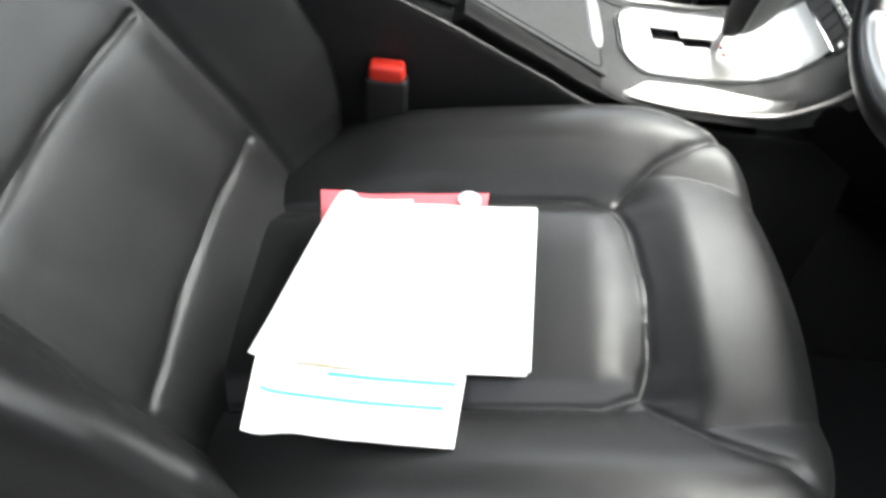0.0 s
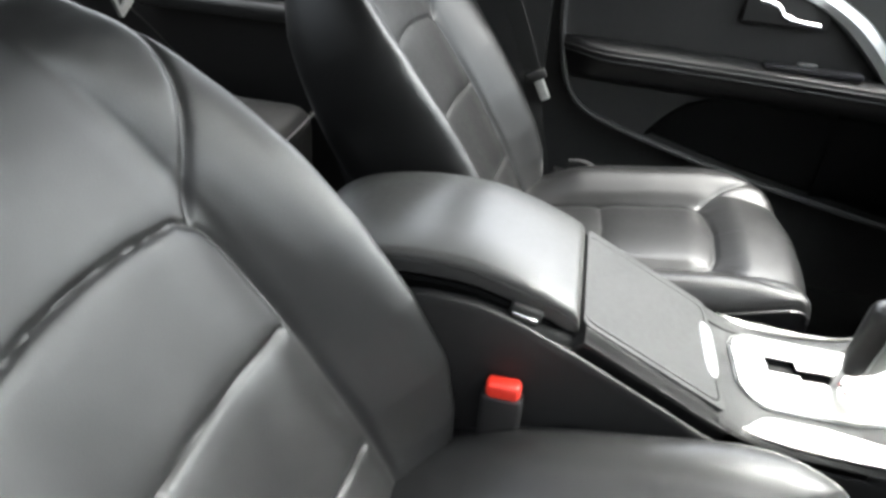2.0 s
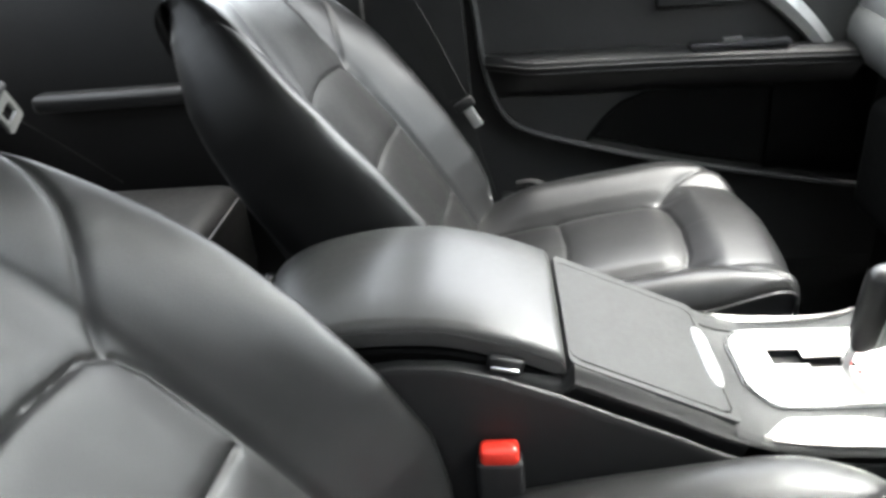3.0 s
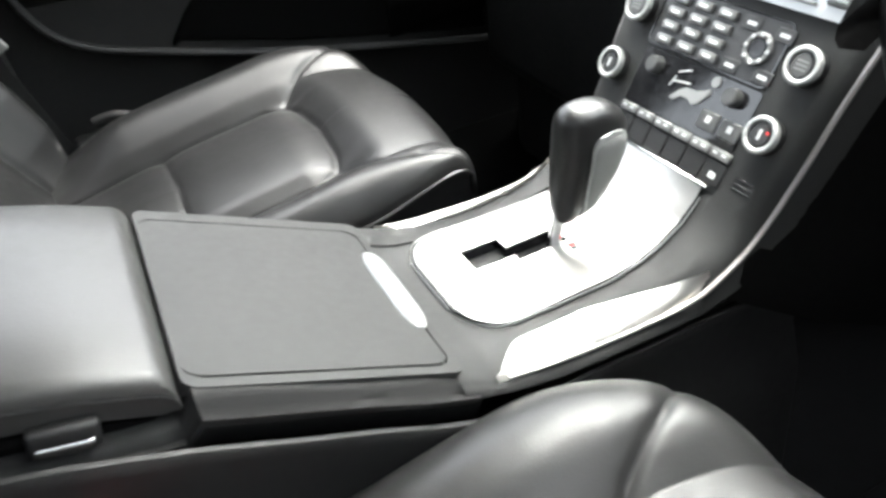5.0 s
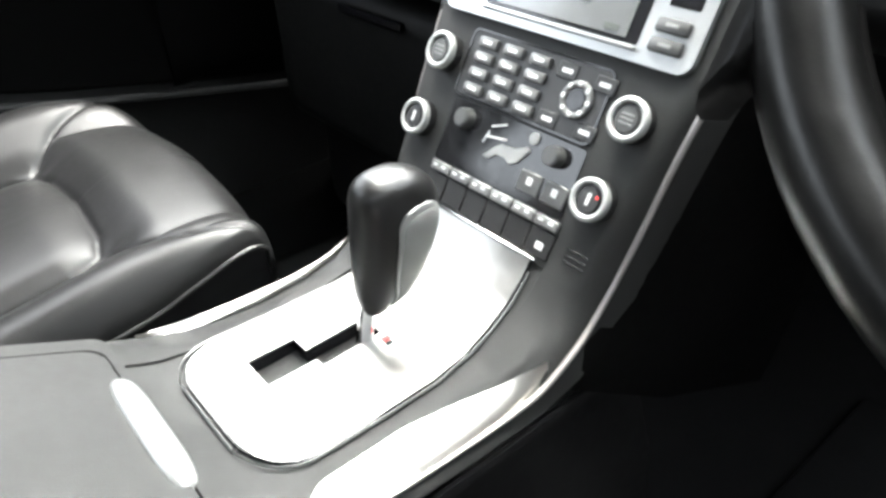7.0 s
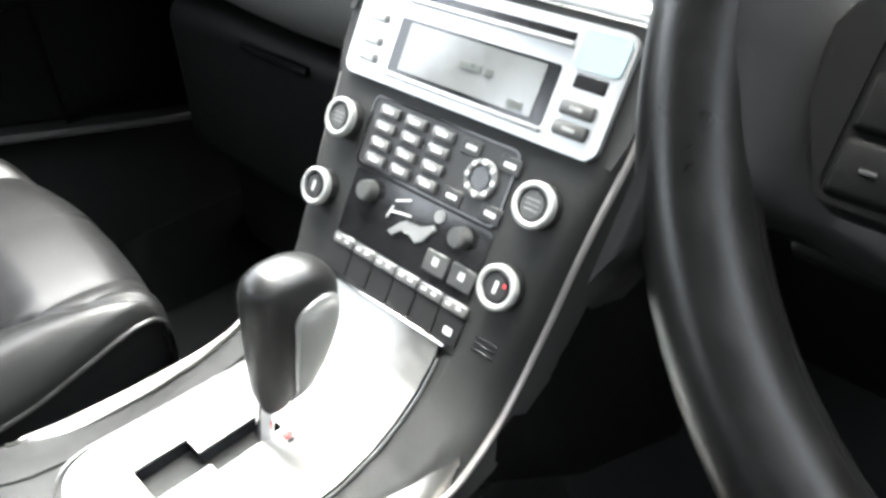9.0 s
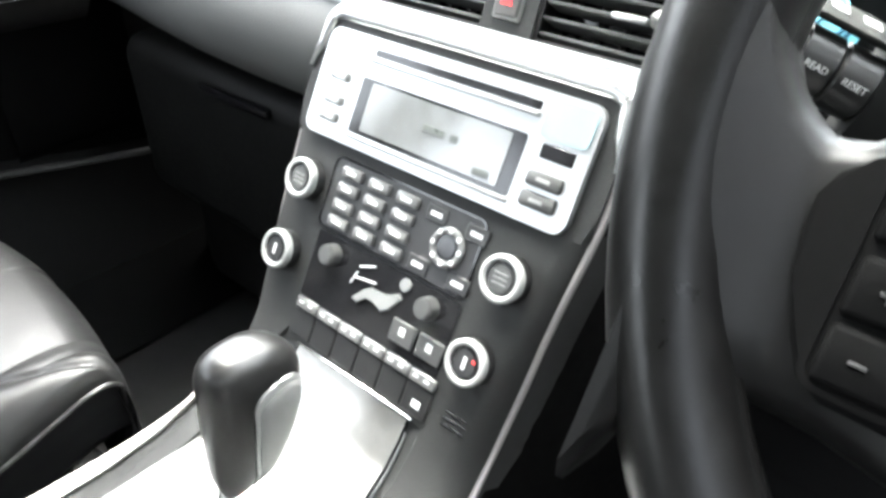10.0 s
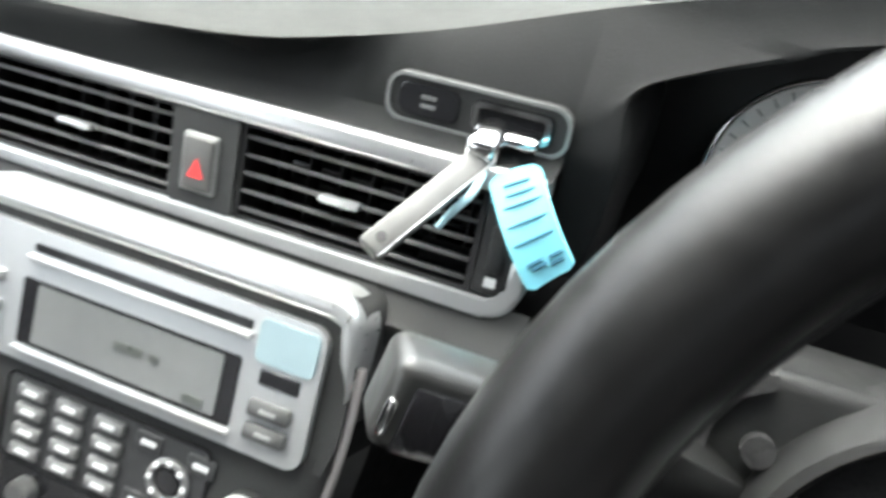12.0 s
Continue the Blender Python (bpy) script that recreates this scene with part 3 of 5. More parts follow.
def surround_half(sx):
    """Stations along one side, each from the outer edge to the middle."""
    out = []
    for y in np.linspace(-0.158, 0.046, 50):
        out.append([Vector((sx * x, y, z)) for x, z in console_half(sx, y)])
    slot = (0.012, 0.0125) if sx > 0 else (0.041, 0.0415)
    for y, v in ((0.060, -0.098), (0.069, -0.088), (0.077, -0.078), (0.084, -0.068), (0.090, -0.058)):
        xe, zs = rim_at(sx, v)
        o = MS @ Vector((sx * xe, v, zs))
        t = interp(y, TOP)
        m = Vector((sx * 0.094, y, t))
        q = m - o
        push = Vector((sx * 0.35, -0.6, 0.7)) * 0.0035
        out.append([o + Vector((sx * 0.004, 0.010, -0.020)), o + Vector((sx * 0.001, 0.001, -0.003)), o + q * 0.06, o + q * 0.28 + push, o + q * 0.62 + push * 0.8, m, Vector((sx * 0.070, y, t)), Vector((sx * 0.069, y, t - 0.002)), Vector((sx * slot[1], y, t - 0.002)), Vector((sx * slot[0], y, t - 0.0022))])
    for v in np.linspace(-0.044, 0.100, 25):
        xe, zs = rim_at(sx, v)
        prof = [(xe + 0.005, zs - 0.03), (xe + 0.001, zs - 0.004), (xe - 0.0008, zs + 0.0012), (xe - 0.0035, zs * 0.50), (xe - 0.008, zs * 0.13), (xe - 0.0145, 0.0), (0.0685, 0.0), (0.068, -0.006), (slot[1], -0.006), (slot[0], -0.006)]
        out.append([MS @ Vector((sx * x, v, z)) for x, z in prof])
    return out


right, left = surround_half(1), surround_half(-1)
part("gear_surround", skin([a + b[::-1] for a, b in zip(right, left)]), CONSOLE_SKIN, console, "grey plastic gear surround sweeping up the stack")
for sx in (-1, 1):
    rows = []
    for y in np.linspace(-0.131, 0.058, 44):
        t, e = interp(y, TOP), interp(y, EDGE)
        inn = interp(y, [(-0.131, 0.1105), (-0.115, 0.1035), (-0.09, 0.0965), (-0.04, 0.0945), (0.0, 0.0975), (0.04, 0.1045), (0.058, 0.1100)] if sx < 0 else [(-0.131, 0.1100), (-0.123, 0.1025), (-0.114, 0.0940), (-0.106, 0.0868), (-0.099, 0.0830), (-0.04, 0.0825), (0.0, 0.0895), (0.04, 0.1015), (0.058, 0.1095)])
        a, b = Vector((sx * inn, y, t + 0.0015 - (inn - 0.078) * 0.2)), Vector((sx * 0.1105, y, e + 0.001))
        rows.append([a + Vector((0, 0, -0.003)), a, a.lerp(b, 0.5) + Vector((0, 0, 0.002)), b, b + Vector((sx * 0.002, 0, -0.004))])
    part("side_strip", skin(rows), STEEL, console, "polished metal side strip")
    pts = [(sx * 0.1118, -0.122, 0.4085), (sx * 0.1122, -0.09, 0.4030), (sx * 0.1124, -0.04, 0.3990), (sx * 0.1128, 0.0, 0.3980), (sx * 0.1138, 0.03, 0.4000), (sx * 0.1150, 0.05, 0.4055)]
    pts += [tuple(MS @ Vector((sx * p[0], p[1], p[2]))) for p in RIM[sx]]
    line = smooth_line(pts, 90)
    part("edge_strip", tube(line, [0.0012 + 0.0014 * sstep(0.05, 0.4, k / 89) for k in range(90)], 8), STRIP, console, "thin satin metal edge strip")
# steel gear plate with its gate
slot = [(-0.034, -0.004, -0.084, -0.047), (-0.018, 0.004, -0.047, 0.002)]
ys = sorted(set([round(v, 4) for v in np.linspace(-0.122, 0.0935, 62)] + [-0.084, -0.047, 0.002]))
fx = sorted(set([round(v, 4) for v in np.linspace(-1, 1, 25)]))


def plate_half(y):
    if y < -0.087:
        d = (-0.087 - y) / 0.035
        return 0.032 + 0.035 * math.sqrt(max(0.0, 1 - d * d))
    return interp(y, [(-0.087, 0.067), (0.0, 0.065), (0.05, 0.060), (0.094, 0.052)])


bm = bmesh.new()
grid = []
for y in ys:
    h = plate_half(y)
    cx = interp(y, [(-0.1, -0.003), (0.05, 0.001), (0.094, 0.006)])
    xs = [cx - h + (-0.034 - cx + h) * k / 8 for k in range(8)] + [-0.034, -0.026, -0.018, -0.011, -0.004, 0.0, 0.004] + [0.004 + (cx + h - 0.004) * k / 8 for k in range(1, 9)]
    z = interp(y, TOP) + 0.0012
    grid.append([bm.verts.new((x, y, z)) for x in xs])
for j in range(len(ys) - 1):
    yc = (ys[j] + ys[j + 1]) / 2
    for i in range(len(grid[0]) - 1):
        xc = (grid[j][i].co.x + grid[j][i + 1].co.x + grid[j + 1][i].co.x + grid[j + 1][i + 1].co.x) / 4
        if any(a < xc < b and c < yc < d for a, b, c, d in slot):
            continue
        bm.faces.new((grid[j][i], grid[j][i + 1], grid[j + 1][i + 1], grid[j + 1][i]))
rim = [e for e in bm.edges if len(e.link_faces) == 1]
out = bmesh.ops.extrude_edge_only(bm, edges=rim)
for g in out["geom"]:
    if isinstance(g, bmesh.types.BMVert):
        g.co.z -= 0.002
bmesh.ops.delete(bm, geom=[v for v in bm.verts if not v.link_faces], context="VERTS")
plate = part("gear_plate", bm, STEEL, console, "brushed steel gear selector plate")
for sx in (-1, 1):
    rows = []
    for y in np.linspace(-0.1235, 0.092, 60):
        h = plate_half(max(y, -0.1219))
        cx = interp(y, [(-0.1, -0.003), (0.05, 0.001), (0.094, 0.006)])
        z = interp(y, TOP) + 0.0007
        rows.append([(cx + sx * (h - 0.004), y, z), (cx + sx * (h + 0.0016), y, z), (cx + sx * (h + 0.0017), y, z - 0.003)])
    part("plate_gap", skin(rows), GLOSS, console, "thin dark gap round the gear plate")
    rows = []
    for y in np.linspace(-0.1275, 0.088, 60):
        h = plate_half(max(y + 0.0035, -0.1219)) if y < -0.08 else plate_half(y)
        cx = interp(y, [(-0.1, -0.003), (0.05, 0.001), (0.094, 0.006)])
        z = interp(y, TOP) + 0.0004
        rows.append([(cx + sx * (h + u), y, z + q) for u, q in ((0.0022, 0.0), (0.0026, 0.0008), (0.0032, 0.0010), (0.0036, 0.0007), (0.0039, -0.001))])
    part("plate_rim", skin(rows), BAND, console, "thin raised metal rim round the gear plate")
part("plate_gap", skin([[(-0.036, y, z), (0.030, y, z)] for y, z in ((-0.1242, interp(-0.1242, TOP) - 0.002), (-0.1240, interp(-0.124, TOP) + 0.0007), (-0.119, interp(-0.119, TOP) + 0.0007))]), GLOSS, console)
part("plate_rim", skin([[(-0.038, y, z), (0.032, y, z)] for y, z in [(-0.1288 + u, interp(-0.1288 + u, TOP) + q) for u, q in ((0.0010, -0.001), (0.0013, 0.0010), (0.0018, 0.0013), (0.0023, 0.0010), (0.0027, 0.0))]]), BAND, console)
gate = [(-0.034, -0.084), (-0.004, -0.084), (-0.004, -0.047), (0.004, -0.047), (0.004, 0.002), (-0.018, 0.002), (-0.018, -0.047), (-0.034, -0.047)]
wide = [(-0.037, -0.087), (-0.001, -0.087), (-0.001, -0.050), (0.007, -0.050), (0.007, 0.005), (-0.021, 0.005), (-0.021, -0.044), (-0.037, -0.044)]
part("gate_slot", frame_plate(wide, gate, 0.391, 0.4078), GLOSS, console, "dark walls of the gear gate slot")
part("slot_floor", rbox((-0.036, -0.086, 0.388), (0.006, 0.004, 0.3975), 0.001, 1), material("slot_felt", (0.011, 0.011, 0.0108), 0.7, vary=0.2, scale=40), console, "grey felt floor of the gear gate")
part("gear_mark", rbox((0.0085, -0.0035, 0.4095), (0.0145, 0.004, 0.4108), 0.0004, 1), DARKRED, console, "small red gear letter mark")
part("gear_mark", rbox((0.0148, -0.0035, 0.4095), (0.0185, 0.002, 0.4106), 0.0003, 1), SHELL, console)
for y in (-0.022, -0.045, -0.066):
    part("gear_mark", rbox((0.0125, y - 0.0014, 0.4090), (0.0155, y + 0.0014, 0.4096), 0.0002, 1), KEYCAP, console)

lever = thing("gear_lever", "black leather gear lever with a chrome trigger", "gear lever")
part("stem", tube([(0, -0.012, 0.398), (0, -0.008, 0.418), (0, -0.003, 0.440)], [0.0065, 0.006, 0.006], 14), CHROME, lever, "chrome lever stem")
secs = [(0.432, 0.000, 0.0085, 0.009), (0.4375, 0.003, 0.0130, 0.0118), (0.448, 0.008, 0.0195, 0.0150), (0.465, 0.015, 0.0255, 0.0180), (0.486, 0.021, 0.0300, 0.0203), (0.503, 0.0235, 0.0310, 0.0208), (0.5165, 0.0225, 0.0285, 0.0200), (0.525, 0.020, 0.0225, 0.0165), (0.5302, 0.018, 0.0135, 0.0100), (0.5316, 0.017, 0.005, 0.004)]
ss = smooth_line(secs, 40)
rows = [[(0.0015 + rx * math.copysign(abs(math.cos(a)) ** 0.8, math.cos(a)), yc + ry * math.copysign(abs(math.sin(a)) ** 0.8, math.sin(a)), z) for a in np.linspace(0, 2 * math.pi, 29)[:-1]] for z, yc, ry, rx in ss]
part("knob", skin(rows, True, True), KNOBSKIN, lever, "smooth black leather knob")


def trigger_shell(f0, f1, spread, g0, g1, n=40):
    """A strip on the knob's front outer side: a narrow tail below, a round head above."""
    rows = []
    for i in range(n):
        u = i / (n - 1)
        z, yc, ry, rx = curve_at(secs, f0 + (f1 - f0) * u)
        head = math.sqrt(max(0.0, 1 - (max(0.0, u - 0.80) / 0.205) ** 2))
        wide = spread * radians(27) * (0.45 + 0.55 * sstep(0.0, 0.6, u)) * head
        mid = radians(22 - 10 * u)
        out = g0 * (0.35 + 0.65 * sstep(0.0, 0.25, u)) * (0.25 + 0.75 * head)
        ring = []
        for g, seq in ((1, range(13)), (0, range(12, -1, -1))):
            for k in seq:
                q = k / 6 - 1
                a = mid + wide * q
                o = out * (1 - 0.45 * abs(q) ** 3) if g else g1
                ring.append((0.0015 + (rx + o) * math.copysign(abs(math.cos(a)) ** 0.8, math.cos(a)), yc + (ry + o) * math.copysign(abs(math.sin(a)) ** 0.8, math.sin(a)), z))
        rows.append(ring)
    return skin(rows, True, True)


trig = part("trigger", trigger_shell(0.10, 0.615, 1.10, 0.0030, -0.003), SILVER, lever, "chrome release trigger")
part("trigger_pad", trigger_shell(0.10, 0.590, 0.92, 0.0046, -0.003), TRIGGER, trig, "satin grey face of the trigger")

# ---- driver's belt buckle ----
buckle = thing("belt_buckle", "black belt buckle with a red release button", "belt buckle")
part("body", rbox((0.130, -0.410, 0.30), (0.152, -0.364, 0.424), 0.006, 3), SHELL, buckle)
part("button", rbox((0.131, -0.406, 0.418), (0.151, -0.368, 0.440), 0.006, 3), BUCKLE_RED, buckle, "red release button")

# ---- centre stack, in its own leaning frame: x across, y up the face, z out of it ----
stack = thing("centre_stack", "charcoal centre stack with knobs, keypad and climate controls", "control panel", MS)
outline = [(-0.1232, 0.088), (0.1232, 0.088), (0.1235, 0.11), (0.1240, 0.150), (0.1232, 0.170), (0.1210, 0.1765), (0.1165, 0.1810), (0.1115, 0.1828), (-0.1115, 0.1828), (-0.1165, 0.1810), (-0.1210, 0.1765), (-0.1232, 0.170), (-0.1240, 0.150), (-0.1235, 0.11)]
part("fascia", poly(outline, -0.06, -0.0006, 0.004, 3), CONSOLE_SKIN, stack, "charcoal plastic fascia behind the radio")
part("fascia", poly([(-0.0686, -0.0525), (0.0686, -0.0525), (0.0686, 0.100), (-0.0686, 0.100)], -0.02, 0.0), CONSOLE_SKIN, stack, "charcoal plastic fascia")
for sx in (-1, 1):
    rows = []
    for v in np.linspace(-0.12, 0.12, 16):
        xe, zs = rim_at(sx, v)
        rows.append([(sx * (xe + 0.001), v, zs - 0.006), (sx * (xe + 0.004), v, zs - 0.026), (sx * 0.135, v, -0.11), (sx * 0.135, v, -0.30)])
    # the cheek's shade is in its near-zero black
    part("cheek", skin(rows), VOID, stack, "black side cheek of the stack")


def knob(x, y, kind):
    k = part("knob", disc(x, y, -0.001, 0.0085, 0.0140, 0.0136), SHELL, stack, "round control knob with a silver ring")
    part("knob_ring", annulus(x, y, 0.0075, 0.0128, 0.0102, 0.0142), KNOBRING, k, "satin silver knob ring")
    part("knob_cap", disc(x, y, 0.0, 0.0118, 0.0096, 0.0090, 32, 0.0012), SLATE if kind == "audio" else PLASTIC, k, "dark cap" if kind == "audio" else "dark cap with a white pointer")
    if kind == "audio":
        for dy in (-0.003, 0, 0.003):
            part("print", rbox((x - 0.005, y + dy - 0.0007, 0.0117), (x + 0.005, y + dy + 0.0007, 0.0121), 0.0002, 1), KEYCAP, k)
    else:
        part("pointer", rbox((x - 0.0014, y - 0.004, 0.0117), (x + 0.0014, y + 0.004, 0.0123), 0.0004, 1), PRINT, k)
        if x > 0:
            part("warm_mark", rbox((x + 0.0045, y + 0.002, 0.0117), (x + 0.0070, y + 0.0042, 0.0121), 0.0003, 1), DARKRED, k)


for x, y, kind in ((-0.091, 0.0585, "audio"), (0.0868, 0.0580, "audio"), (-0.0935, 0.0045, "heat"), (0.0838, 0.0040, "heat")):
    knob(x, y, kind)
# keypad
X0 = -0.005
part("keypad_frame", frame_plate(rounded(-0.067, 0.0325, 0.0665, 0.0835, 0.006), rounded(-0.0655, 0.034, 0.065, 0.082, 0.005), -0.002, 0.0012), GLOSS, stack, m=pose(X0, 0, 0))
part("keypad_plate", poly(rounded(-0.0655, 0.034, 0.065, 0.082, 0.005), -0.002, 0.0006), PLASTIC, stack, m=pose(X0, 0, 0))
for c, x in enumerate((-0.0515, -0.0258, 0.0)):
    for r, y in enumerate((0.0748, 0.0634, 0.0516, 0.0400)):
        k = part("key", rbox((x - 0.0095 + X0 + 0.004, y - 0.0040, -0.001), (x + 0.0095 + X0 + 0.004, y + 0.0040, 0.0038), 0.0018, 2), KEYCAP, stack)
        bar_text(k, x + X0 + 0.004, y, 0.0037, 0.009, 0.0026, PRINT)
dial = part("dial", annulus(0.0392, 0.0583, 0.0, 0.0035, 0.0085, 0.0128), KEYCAP, stack, "round menu dial")
part("dial_centre", disc(0.0392, 0.0583, 0.0, 0.0028, 0.0084, 0.0078), GLOSS, dial)
for a in range(0, 360, 45):
    part("dial_mark", rbox((0.0392 + 0.0105 * math.cos(radians(a)) - 0.0016, 0.0583 + 0.0105 * math.sin(radians(a)) - 0.0016, 0.003), (0.0392 + 0.0105 * math.cos(radians(a)) + 0.0016, 0.0583 + 0.0105 * math.sin(radians(a)) + 0.0016, 0.004), 0.0004, 1), PRINT, dial)
for x, y in ((0.0238, 0.0742), (0.0562, 0.0730), (0.0220, 0.0400), (0.0548, 0.0405)):
    k = part("menu_key", rbox((x - 0.0085, y - 0.0055, 0.0), (x + 0.0085, y + 0.0055, 0.0016), 0.0008, 1), PLASTIC, stack)
    bar_text(k, x, y, 0.0016, 0.009, 0.0030)
# climate panel
part("climate_panel", poly(rounded(-0.0675, -0.0185, 0.0625, 0.0305, 0.003), -0.002, 0.0008), GLOSS, stack, "gloss black climate panel")
part("air_knob", disc(-0.0475, 0.0184, 0.0, 0.010, 0.0080, 0.0070), SLATE, stack, "small grey air knob")
part("air_knob", disc(0.0416, 0.0190, 0.0, 0.010, 0.0078, 0.0068), SLATE, stack, "small grey air knob")
body = [(-0.0205, -0.0010), (-0.0150, -0.0025), (-0.0085, 0.0045), (-0.001, 0.0048), (0.006, 0.0005), (0.012, 0.0040), (0.0195, 0.0150), (0.0165, 0.0180), (0.0065, 0.0120), (-0.0065, 0.0120), (-0.0120, 0.0085)]
part("airflow_symbol", poly(body, 0.0008, 0.0026, 0.0008), SYMBOL, stack, "silver airflow symbol shape")
part("airflow_symbol", disc(0.0188, 0.0245, 0.0008, 0.0026, 0.0046, 0.0044, 20, 0.0005), SYMBOL, stack)
for a, b in (((-0.024, 0.0125), (-0.0045, 0.0155)), ((-0.022, 0.0205), (-0.009, 0.0255)), ((-0.0255, 0.0075), (-0.0225, 0.0165))):
    part("airflow_arrow", tube([(a[0], a[1], 0.0012), (b[0], b[1], 0.0012)], 0.0008, 6), PRINT, stack)
for x in (0.0285, 0.0515):
    k = part("heat_key", rbox((x - 0.0105, -0.0125, 0.0), (x + 0.0105, 0.0030, 0.0022), 0.0012, 1), SLATE, stack)
    bar_text(k, x, -0.0035, 0.0022, 0.005, 0.0055)
for k in range(6):
    x = -0.0565 + k * 0.0222
    b = part("row_key", rbox((x - 0.0107, -0.0275, -0.001), (x + 0.0107, -0.0195, 0.0028), 0.0012, 1), KEYCAP, stack)
    for dx in (-0.005, 0.004):
        bar_text(b, x + dx, -0.0230, 0.0027, 0.0045, 0.0020)
    part("blank_key", rbox((x - 0.0107, -0.0480, -0.001), (x + 0.0107, -0.0282, 0.0012), 0.001, 1), SHELL, stack)
bar_text(stack, 0.0555, -0.0400, 0.0013, 0.007, 0.005)
part("steel_lip", rbox((-0.0535, -0.0515, -0.002), (0.0575, -0.0490, 0.0035), 0.0008, 1), CHROME, stack, "bright lip over the steel plate")
for k in range(3):
    part("vent_groove", rbox((0.076, -0.0335 - 0.0042 * k, -0.001), (0.0935, -0.0318 - 0.0042 * k, 0.0006), 0.0004, 1), GLOSS, stack, m=pose(0, 0, 0))

# ---- radio ----
radio = thing("car_radio", "silver car radio with display and disc slot", "car radio", MS)
part("faceplate", poly(rounded(-0.1095, 0.0915, 0.1095, 0.1650, 0.009, 10), -0.004, 0.0045, 0.0016, 2), SILVER, radio, "satin silver faceplate")
arch = [(0.1240, 0.134), (0.1245, 0.142), (0.1246, 0.152)] + [(0.1246 - 0.020 + 0.020 * math.cos(radians(q)), 0.1645 + 0.020 * math.sin(radians(q))) for q in range(0, 91, 10)] + [(0.06, 0.1848), (0.0, 0.1850)]
arch = [(-x, y) for x, y in arch[:-1]] + arch[::-1]
rows = []
for i, (x, y) in enumerate(arch):
    a, b = Vector(arch[max(0, i - 1)]), Vector(arch[min(len(arch) - 1, i + 1)])
    d = (b - a).normalized()
    n = Vector((-d.y, d.x))
    w = 0.0006 + 0.0104 * sstep(0.132, 0.162, y) + 0.0030 * sstep(0.3, 0.95, n.y)
    rows.append([(x - n.x * u, y - n.y * u, z) for u, z in ((w, -0.003), (w, 0.0012), (w - 0.0012, 0.0026), (w * 0.62, 0.0034), (w * 0.36, 0.0026), (w * 0.14, 0.0002), (0.0004, -0.0045), (0.0, -0.010), (0.0, -0.020))])
part("top_bezel", skin(rows), SILVER, radio, "rounded silver bezel round the radio")
part("display", poly(rounded(-0.0670, 0.1010, 0.0680, 0.1385, 0.002), 0.002, 0.0050), GLOSS, radio, "black display surround")
part("screen", poly(rounded(-0.0565, 0.1040, 0.0590, 0.1365, 0.001), 0.0050, 0.0056), LCD, radio, "grey liquid crystal screen")
for w, x, y in ((0.018, 0.004, 0.121), (0.006, 0.020, 0.121), (0.012, 0.046, 0.108)):
    bar_text(radio, x, y, 0.0057, w, 0.0045, LCDINK)
part("disc_slot", poly(rounded(-0.0630, 0.1530, 0.0700, 0.1580, 0.001), 0.003, 0.0050), GLOSS, radio, "black disc slot")
part("slot_lip", rbox((-0.065, 0.1490, 0.004), (0.071, 0.1520, 0.0085), 0.0012, 2), SILVER, radio)
part("screen_lip", rbox((-0.068, 0.0975, 0.004), (0.069, 0.1005, 0.0080), 0.0012, 2), SILVER, radio)
for y in (0.134, 0.1175, 0.1055):
    part("small_key", rbox((-0.0955, y - 0.0032, 0.003), (-0.0800, y + 0.0032, 0.0078), 0.0015, 2), SILVER, radio)
part("sensor_window", rbox((0.0785, 0.1285, 0.003), (0.1010, 0.1370, 0.0052), 0.0008, 1), GLOSS, radio, "dark sensor window")
for y in (0.1170, 0.1050):
    k = part("side_key", rbox((0.0765, y - 0.0045, 0.003), (0.1000, y + 0.0045, 0.0078), 0.002, 2), SLATE, radio, "grey side key")
    bar_text(k, 0.0885, y, 0.0078, 0.009, 0.0022, SYMBOL)
# the sky's reflection on the faceplate, painted as a pale blue patch
part("sky_reflection", poly(rounded(0.0745, 0.1395, 0.1065, 0.1615, 0.004), 0.003, 0.0056), material("pale_blue_reflection", (0.20, 0.27, 0.29), 0.35, vary=0.02, rvary=0.0), radio, "pale blue patch painted as a sky reflection")

# ---- dashboard ----
dash = thing("dashboard", "dark grey dashboard with a satin silver trim band", "dashboard")
EDGEC = [(-0.76, 0.30, 0.715), (-0.45, 0.285, 0.722), (-0.30, 0.281, 0.728), (-0.09, 0.2765, 0.733), (0.014, 0.281, 0.738), (0.067, 0.299, 0.742), (0.117, 0.324, 0.748), (0.192, 0.339, 0.7692), (0.243, 0.340, 0.7835), (0.31, 0.340, 0.7985), (0.40, 0.340, 0.811), (0.50, 0.345, 0.804), (0.76, 0.36, 0.78)]
_c = np.array(smooth_line(EDGEC, 300))


def crown(x):
    """The far edge of the dashboard hood at x."""
    return float(np.interp(x, _c[:, 0], _c[:, 1])), float(np.interp(x, _c[:, 0], _c[:, 2]))


rows = []
